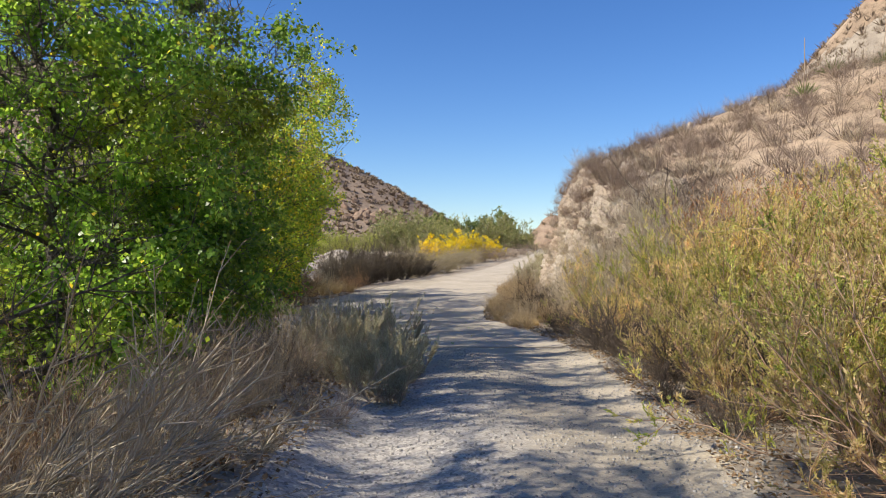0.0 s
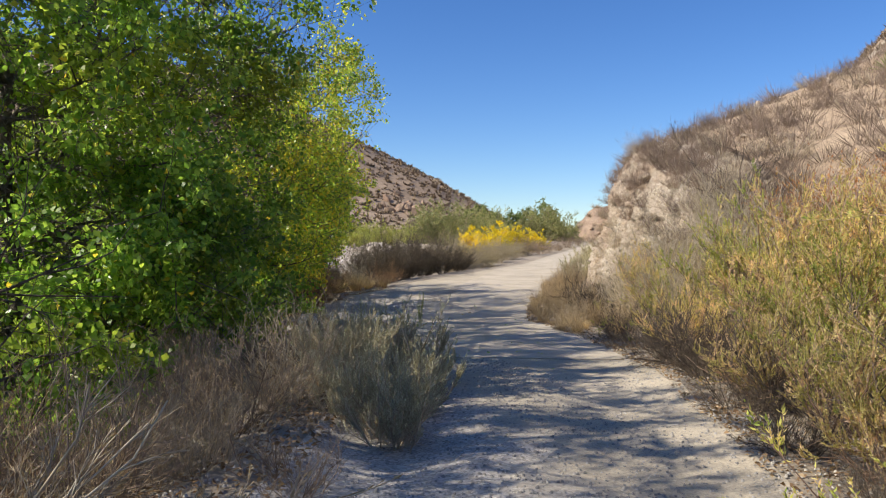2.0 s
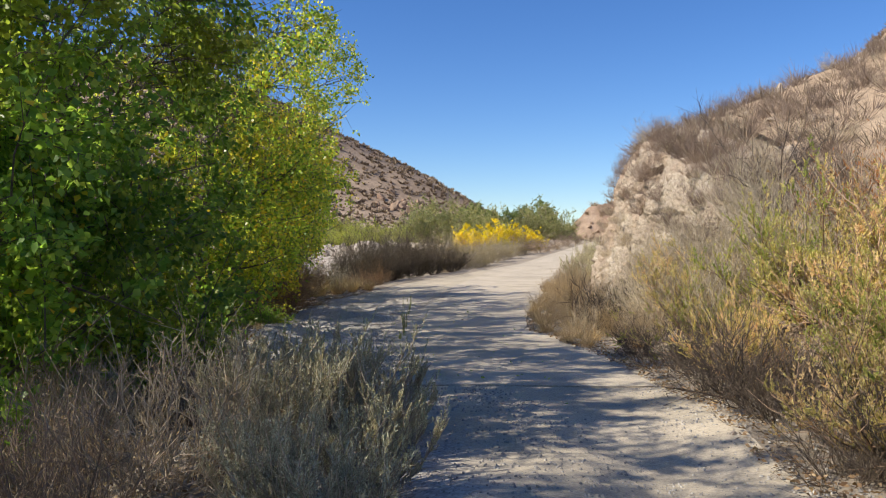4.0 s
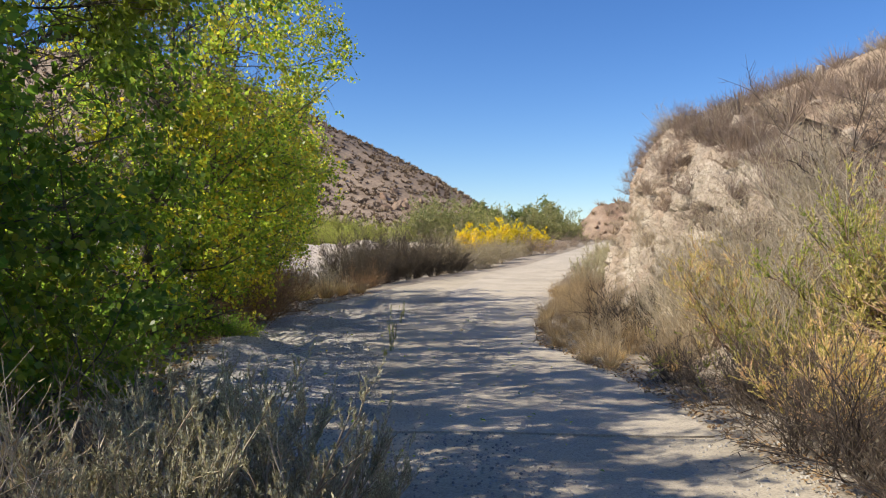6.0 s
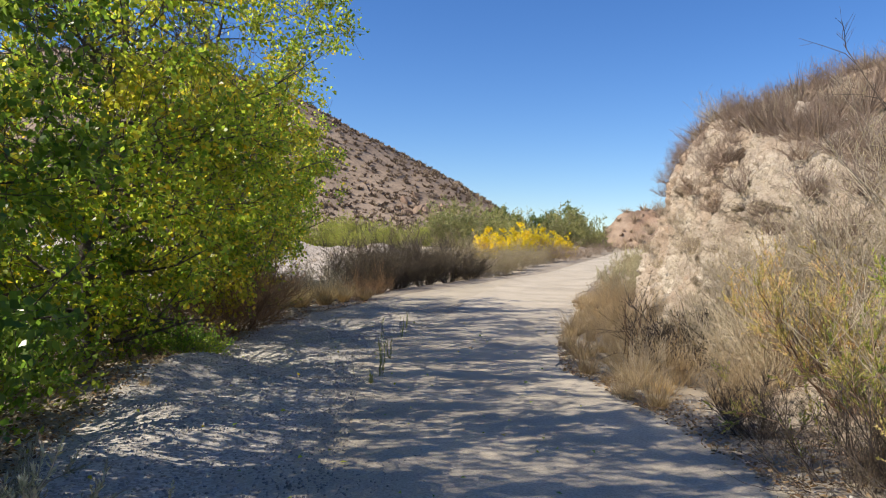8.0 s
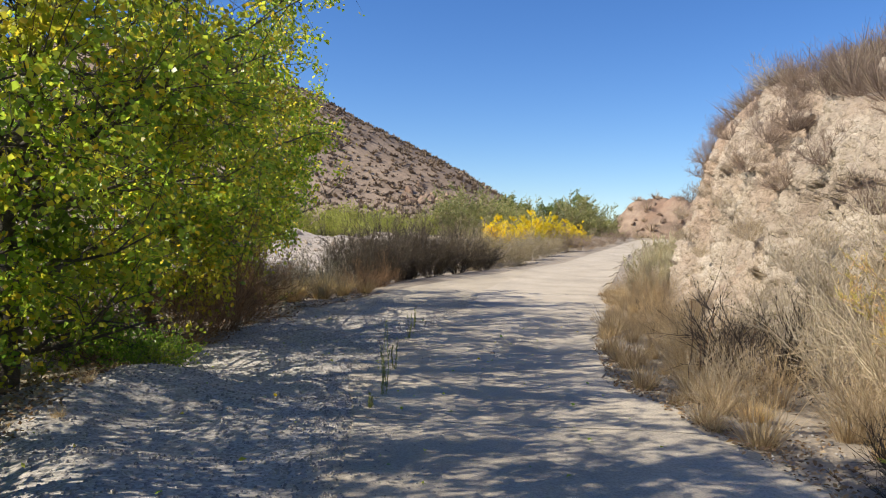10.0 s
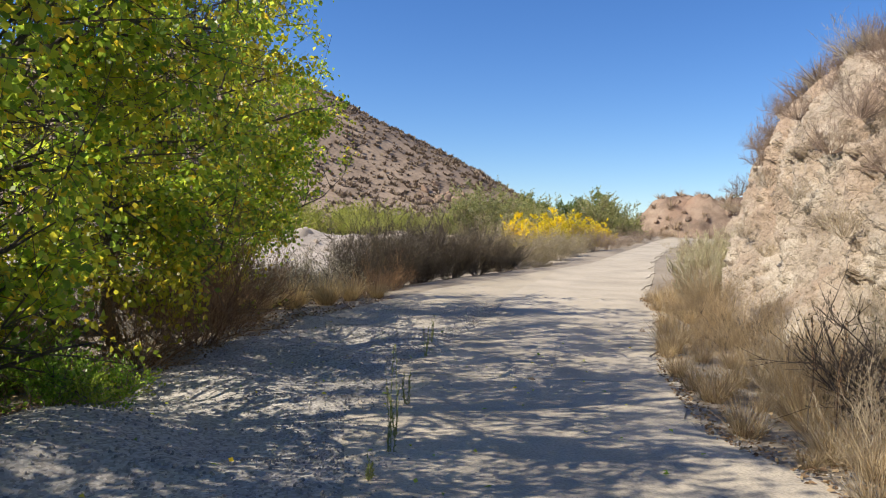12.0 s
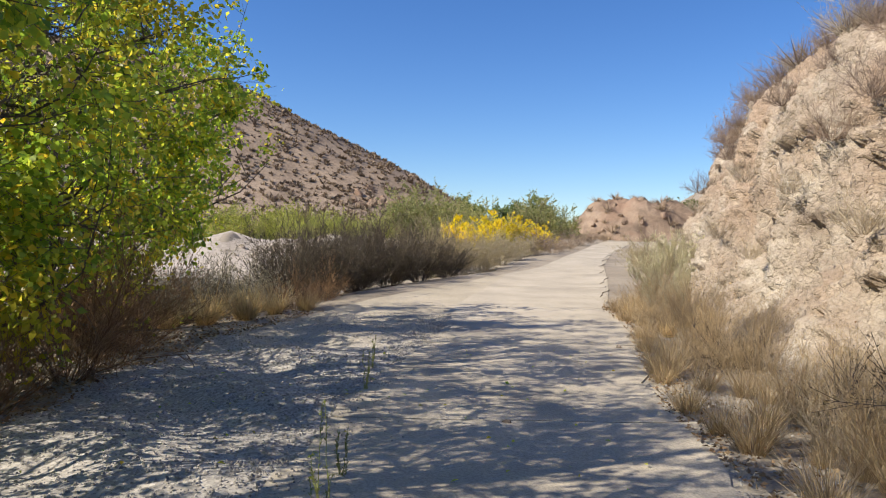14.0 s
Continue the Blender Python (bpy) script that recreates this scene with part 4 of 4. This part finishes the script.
def scrub(rng, xs, ys, zs, size, per=14, slim=0.42):
    """Many small ragged clumps of upright sprays, joined."""
    n = len(xs)
    s = np.repeat(size * rng.uniform(0.4, 1.3, n), per)
    c = np.repeat(np.stack([xs, ys, zs], 1), per, 0)
    m = len(c)
    th, t = rng.uniform(0, 2 * math.pi, m), 1.2 * np.sqrt(rng.uniform(0, 1, m))
    way = np.stack([np.sin(t) * np.cos(th), np.sin(t) * np.sin(th), np.cos(t)], 1)
    return leaves(rng, c - UP * 0.1, way, s * rng.uniform(0.6, 1.2, m), s * slim, 0.1)


hx, hy = rng.uniform(-170, 25, 6500), rng.uniform(165, 290, 6500)
tagged(piece("hill_scrub", scrub(rng, hx, hy, left_hill(hx, hy), 1.15, 10), M_SCRUB_FAR), "dry brown scrub over the far hill", "scrub", kind="stuff")
hy = rng.uniform(30, 125, 4600)
hx = foot(hy) + rng.uniform(4, 60, 4600)
tagged(piece("hill_scrub", scrub(rng, hx, hy, right_hill(hx, hy), 0.8, 16, 0.12), M_SCRUB), "dry brown scrub over the hillside", "scrub", kind="stuff")

hy = rng.uniform(9, 70, 3600)
hx = foot(hy) + cliff_width(hy) + rng.uniform(0, 1, 3600) ** 1.3 * 30
ok = (hy > 14) | (hx > 8)
hx, hy = hx[ok], hy[ok]
tagged(piece("slope_scrub", scrub(rng, hx, hy, land(hx, hy), 0.62, 42, 0.02), M_SCRUB), "low dry brush between the hillside bushes", "scrub", kind="stuff")

hy = rng.uniform(10, 34, 800)
hx = foot(hy) + cliff_width(hy) * 0.95 + rng.uniform(0, 1, 800) * 11
ok = (hy > 13) | (hx > 8)
hx, hy = hx[ok], hy[ok]
tagged(piece("slope_scrub", scrub(rng, hx, hy, land(hx, hy), 0.68, 50, 0.016), M_BRUSH), "brown brush covering the slope above the cliff", "scrub", kind="stuff")
hx, hy = rng.uniform(9, 28, 90), rng.uniform(88, 100, 90)
tagged(piece("mound_scrub", scrub(rng, hx, hy, mound(hx, hy), 1.0, 40, 0.06), M_SCRUB), "dry scrub on the rocky mound", "scrub", kind="stuff")


def pebbles(rng, xs, ys, size, lift_by=0.015):
    """Small uneven stones, joined."""
    n = len(xs)
    zs = land(xs, ys) + lift_by
    th = rng.uniform(0, 6.28, (n, 1)) + np.arange(4) * math.pi / 2
    ring = np.stack([np.cos(th), np.sin(th)], 2)
    s = size * rng.uniform(0.4, 1.5, n)
    lo = np.concatenate([ring * rng.uniform(0.8, 1.2, (n, 4, 1)), np.full((n, 4, 1), -0.4)], 2)
    hi = np.concatenate([ring * rng.uniform(0.3, 0.8, (n, 4, 1)), rng.uniform(0.3, 0.7, (n, 4, 1))], 2)
    v = np.stack([xs, ys, zs], 1)[:, None, None] + np.stack([lo, hi], 1) * s[:, None, None, None]
    i = np.arange(n * 8).reshape(n, 2, 4)
    nx = np.roll(i, -1, 2)
    side = np.stack([i[:, 0], nx[:, 0], nx[:, 1], i[:, 1]], -1).reshape(-1, 4)
    return v.reshape(-1, 3), np.concatenate([side, i[:, 1]])


py = rng.uniform(2, 30, 20000)
px = road_left(py) + rng.uniform(-0.5, 3.2, 20000)
tagged(piece("gravel", pebbles(rng, px, py, 0.0125), M_STONE), "loose grey gravel on the verge", "gravel", kind="stuff")
py = rng.uniform(2, 30, 6500)
px = road_right(py) + rng.normal(0.0, 0.55, 6500)
tagged(piece("gravel", pebbles(rng, px, py, 0.0125), M_STONE), "loose grey gravel along the road edge", "gravel", kind="stuff")
py = rng.uniform(2, 34, 18000)
px = road_left(py) + rng.uniform(0, 1, 18000) * (road_right(py) - road_left(py))
tagged(piece("gravel", pebbles(rng, px, py, 0.0048, 0.027), M_STONE), "scattered grit on the road", "gravel", kind="stuff")

py = rng.uniform(13.4, 30, 5000)
px = np.maximum(road_right(py) - 3.25, road_left(py) + 0.15) + rng.normal(-0.05, 0.3, 5000)
tagged(piece("gravel", pebbles(rng, px, py, 0.009, 0.03), M_STONE), "gravel strewn over the slab edge", "gravel", kind="stuff")


def slab_piece(y0, y1):
    """One concrete slab of the lane, its top following the road."""
    ys = np.linspace(y0 + 0.012, y1 - 0.012, 14)
    top = strip(ys, lambda y: np.maximum(road_right(y) - 3.25, road_left(y) + 0.15), lambda y: road_right(y) - 0.12 - 0.09 * np.sin(y * 1.9) - 0.05 * np.sin(y * 5.3), 12, lambda x, y: land(x, y) + 0.03)
    v, q = top
    g = v.reshape(14, 12, 3)
    rim = np.concatenate([g[0], g[1:, -1], g[-1, -2::-1], g[-2:0:-1, 0]])
    m = len(rim)
    k = np.arange(m)
    side = np.stack([k, k + m, (k + 1) % m + m, (k + 1) % m], 1)
    return merge((v, q), (np.concatenate([rim, rim - UP * 0.05]), side))


for y0 in np.arange(13.4, 62, 4.47):
    piece("slab", slab_piece(y0, y0 + 4.47), M_CONCRETE, road)


def litter(rng, xs, ys, size):
    n = len(xs)
    at = np.stack([xs, ys, land(xs, ys) + 0.035 + rng.uniform(0, 0.02, n)], 1)
    w = rng.normal(0, 1, (n, 3)) * np.array((1, 1, 0.25))
    return leaves(rng, at, w, size * rng.uniform(0.6, 1.3, n), size * 0.7 * rng.uniform(0.6, 1.1, n), 0.3, 2.0)


ly = rng.uniform(2, 32, 5200)
lx = road_right(ly) + rng.exponential(0.55, 5200) - 0.15
tagged(piece("leaf_litter", litter(rng, lx, ly, 0.05), M_LITTER), "dry fallen leaves along the road edge", "leaf litter", kind="stuff")
ly = rng.uniform(2, 30, 7000)
lx = road_left(ly) - rng.exponential(0.9, 7000) + 0.25
tagged(piece("leaf_litter", litter(rng, lx, ly, 0.055), M_LITTER), "dry fallen leaves under the cottonwoods", "leaf litter", kind="stuff")
ly = rng.uniform(12, 27, 160)
lx = rng.uniform(-4, 1.2, 160)
tagged(piece("leaf_litter", litter(rng, lx, ly, 0.05), M_LEAF_Y), "scattered yellow leaves on the road", "leaf litter", kind="stuff")


def weed(rng, x, y, h, label):
    """A tall thin stalk with small leaves all the way up."""
    root = thing("roadside_weed", label, "weed", "weeds")
    s, w = fan(rng, 4, 0.1, 0.03)
    st = strands(rng, s, w, h * rng.uniform(0.6, 1, 4), 6, 0.05, 0.04)
    tagged(piece("stalk_growth", tubes(st, 0.004, 0.0015), M_WEED, root), kind="stuff")
    a, d = along(rng, st, 55, 0.05, 1.0)
    tagged(piece("foliage", leaves(rng, a, d + rng.normal(0, 0.5, a.shape), 0.028, 0.007), M_WEED, root), kind="stuff")
    root.location = (x, y, at_ground(x, y, 0.0))


for x, y, h in [(-1.36, 19.0, 0.55), (-1.4, 19.5, 0.8), (-1.5, 20.6, 0.4), (-1.72, 23.6, 0.45), (-1.8, 24.8, 0.4), (-1.36, 18.3, 0.22)]:
    weed(rng, x, y, h, "thin green weed growing at the slab edge")


def dead_stalk(rng, x, y, h):
    root = thing("dead_stalk", "dark dry seed stalk among pale grass", "weed", "dead stalks")
    st = strands(rng, np.zeros((1, 3)), np.array([[0.03, 0.0, 1.0]]), [h], 6, 0, 0.04)
    piece("stalk", tubes(st, 0.007, 0.003, 5), M_TWIG_DARK, root)
    a, d = along(rng, st, 130, 0.35, 1.0)
    tagged(piece("seed_head", leaves(rng, a, rng.normal(0, 1, a.shape), 0.022, 0.012), M_RUSSET, root), kind="stuff")
    root.location = (x, y, at_ground(x, y, 0.0))


for x, y, h in [(2.05, 20.3, 0.95), (2.2, 20.1, 0.9), (2.0, 19.6, 0.6), (3.0, 21.0, 0.8)]:
    dead_stalk(rng, x, y, h)


def stone(name, label, group, x, y, size, mat, seed, z=None, flat=0.7, parent=None):
    """An uneven angular stone."""
    bm = bmesh.new()
    bmesh.ops.create_icosphere(bm, subdivisions=2, radius=size)
    for v in bm.verts:
        p = v.co / size
        k = 1 + 0.35 * noise.noise(p * 1.3 + Vector((seed, 0, 0))) + 0.16 * noise.noise(p * 3.1 + Vector((0, seed, 0)))
        q = p * k
        for j in range(9):
            f = Vector((math.sin(seed * 3.1 + j * 2.4), math.cos(seed * 1.7 + j * 4.1), math.sin(seed + j * 1.3))).normalized()
            q = q - f * max(0.0, q.dot(f) - 0.62)
        v.co = Vector((q.x, q.y * 0.85, q.z * flat)) * size
    me = bpy.data.meshes.new(name)
    bm.to_mesh(me)
    bm.free()
    me.materials.append(mat)
    ob = new(name, me)
    ob.matrix_basis = pose(x, y, at_ground(x, y) + size * flat * 0.45 if z is None else z, seed * 17, seed * 31, seed * 53)
    if parent:
        ob.parent = parent
    else:
        tagged(ob, label, "stone", group)
    return ob


for k, (x, y, s) in enumerate([(-0.84, 22.35, 0.075), (-0.3, 22.28, 0.075), (0.05, 22.3, 0.045), (-0.6, 22.33, 0.03), (1.35, 26.0, 0.08), (1.55, 25.6, 0.06), (1.2, 25.3, 0.05), (1.62, 26.6, 0.09), (1.1, 26.2, 0.04), (1.75, 25.1, 0.07), (1.45, 24.6, 0.05), (1.3, 27.0, 0.05), (0.1, 21.0, 0.02), (0.5, 20.2, 0.02), (-3.0, 20.2, 0.04), (-2.6, 17.3, 0.04), (2.3, 14.2, 0.06), (2.4, 16.9, 0.05), (2.2, 8.8, 0.05), (2.3, 10.9, 0.06), (2.15, 6.9, 0.05), (2.2, 5.4, 0.06)]):
    stone("road_stone", "broken grey stone lying at the road edge", "road stones", x, y, s, M_CLIFF if k > 3 else M_TWIG_DARK, k + 1.0)
for k in range(16):
    y = rng.uniform(19, 36)
    w = rng.uniform(0.7, 1.0)
    x, y, z = face_spot(y, w)
    stone("rock", "", "", x + 0.02, y, rng.uniform(0.1, 0.26), M_CLIFF, k * 1.7, z, 0.8, cliff)
for k in range(40):
    x, y = rng.normal(-19, 4), rng.uniform(192, 216)
    stone("rock", "", "", x, y, rng.uniform(0.6, 2.2), M_REDROCK, k * 2.3, float(left_hill(x, y)) + 0.1, 0.7, hill_left)
for k in range(26):
    x, y = rng.uniform(9, 22), rng.uniform(88, 95)
    stone("rock", "", "", x, y, rng.uniform(0.25, 0.6), M_REDROCK, k * 2.9, float(mound(x, y)), 0.8, red_mound)
for k in range(16):
    y = rng.uniform(18, 34)
    x = float(foot(y) + cliff_width(y) + rng.uniform(0.5, 7))
    stone("boulder", "pale boulder among hillside brush", "boulders", x, y, rng.uniform(0.15, 0.4), M_CLIFF, k * 3.3, None, 0.55)


def yucca(x, y, s, stalk):
    root = thing("yucca", "spiky green yucca with a dry flower stalk", "yucca", "yuccas")
    st, w = fan(rng, 90, 1.5, 0.06)
    tagged(piece("blade_rosette", leaves(rng, st, w, 0.75 * rng.uniform(0.7, 1.1, 90), 0.035, 0.2), M_FARTREE, root), kind="stuff")
    if stalk:
        piece("flower_stalk", tubes(strands(rng, np.zeros((1, 3)), np.array([[0.02, 0, 1.0]]), [2.3], 5, 0, 0.02), 0.03, 0.012, 6), M_TWIG, root)
    root.matrix_basis = pose(x, y, at_ground(x, y)) @ Matrix.Scale(s, 4)


yucca(12.2, 25.0, 0.9, True)
yucca(14.2, 27.0, 1.0, False)
yucca(15.5, 26.0, 0.7, True)


def bare_bush(x, y, h):
    """A dead shrub whose long dark limbs reach out over the bank."""
    root = thing("dead_shrub", "dead dark shrub with long bare limbs", "bush")
    s, w = fan(rng, 12, 0.8, 0.1)
    st = strands(rng, s, w, h * rng.uniform(0.6, 1, 12), 7, 0.0, 0.25)
    for k in range(12):
        piece("limb", tubes(st[k:k + 1], 0.014, 0.004, 5), M_TWIG_DARK, root)
    br = offshoots(rng, st, 7, 0.3, 1.0, 0.8, h * 0.3, 4, 0.1, 0.35)
    tw = offshoots(rng, br, 4, 0.2, 1.0, 0.8, h * 0.14, 3, 0.1, 0.3)
    tagged(piece("twig_growth", merge(tubes(br, 0.006, 0.002), tubes(tw, 0.003, 0.0015)), M_TWIG_DARK, root), kind="stuff")
    root.location = (x, y, at_ground(x, y))


bare_bush(5.3, 17.6, 1.7)
bare_bush(4.6, 14.6, 1.1)

for k in range(30):
    x, y = rng.uniform(-22, -6.5), rng.uniform(51.5, 56)
    stone("bank_rock", "pale rock on the sandy bank of the wash", "bank rocks", x, y, rng.uniform(0.12, 0.4), M_CLIFF, k * 1.9, None, 0.6)
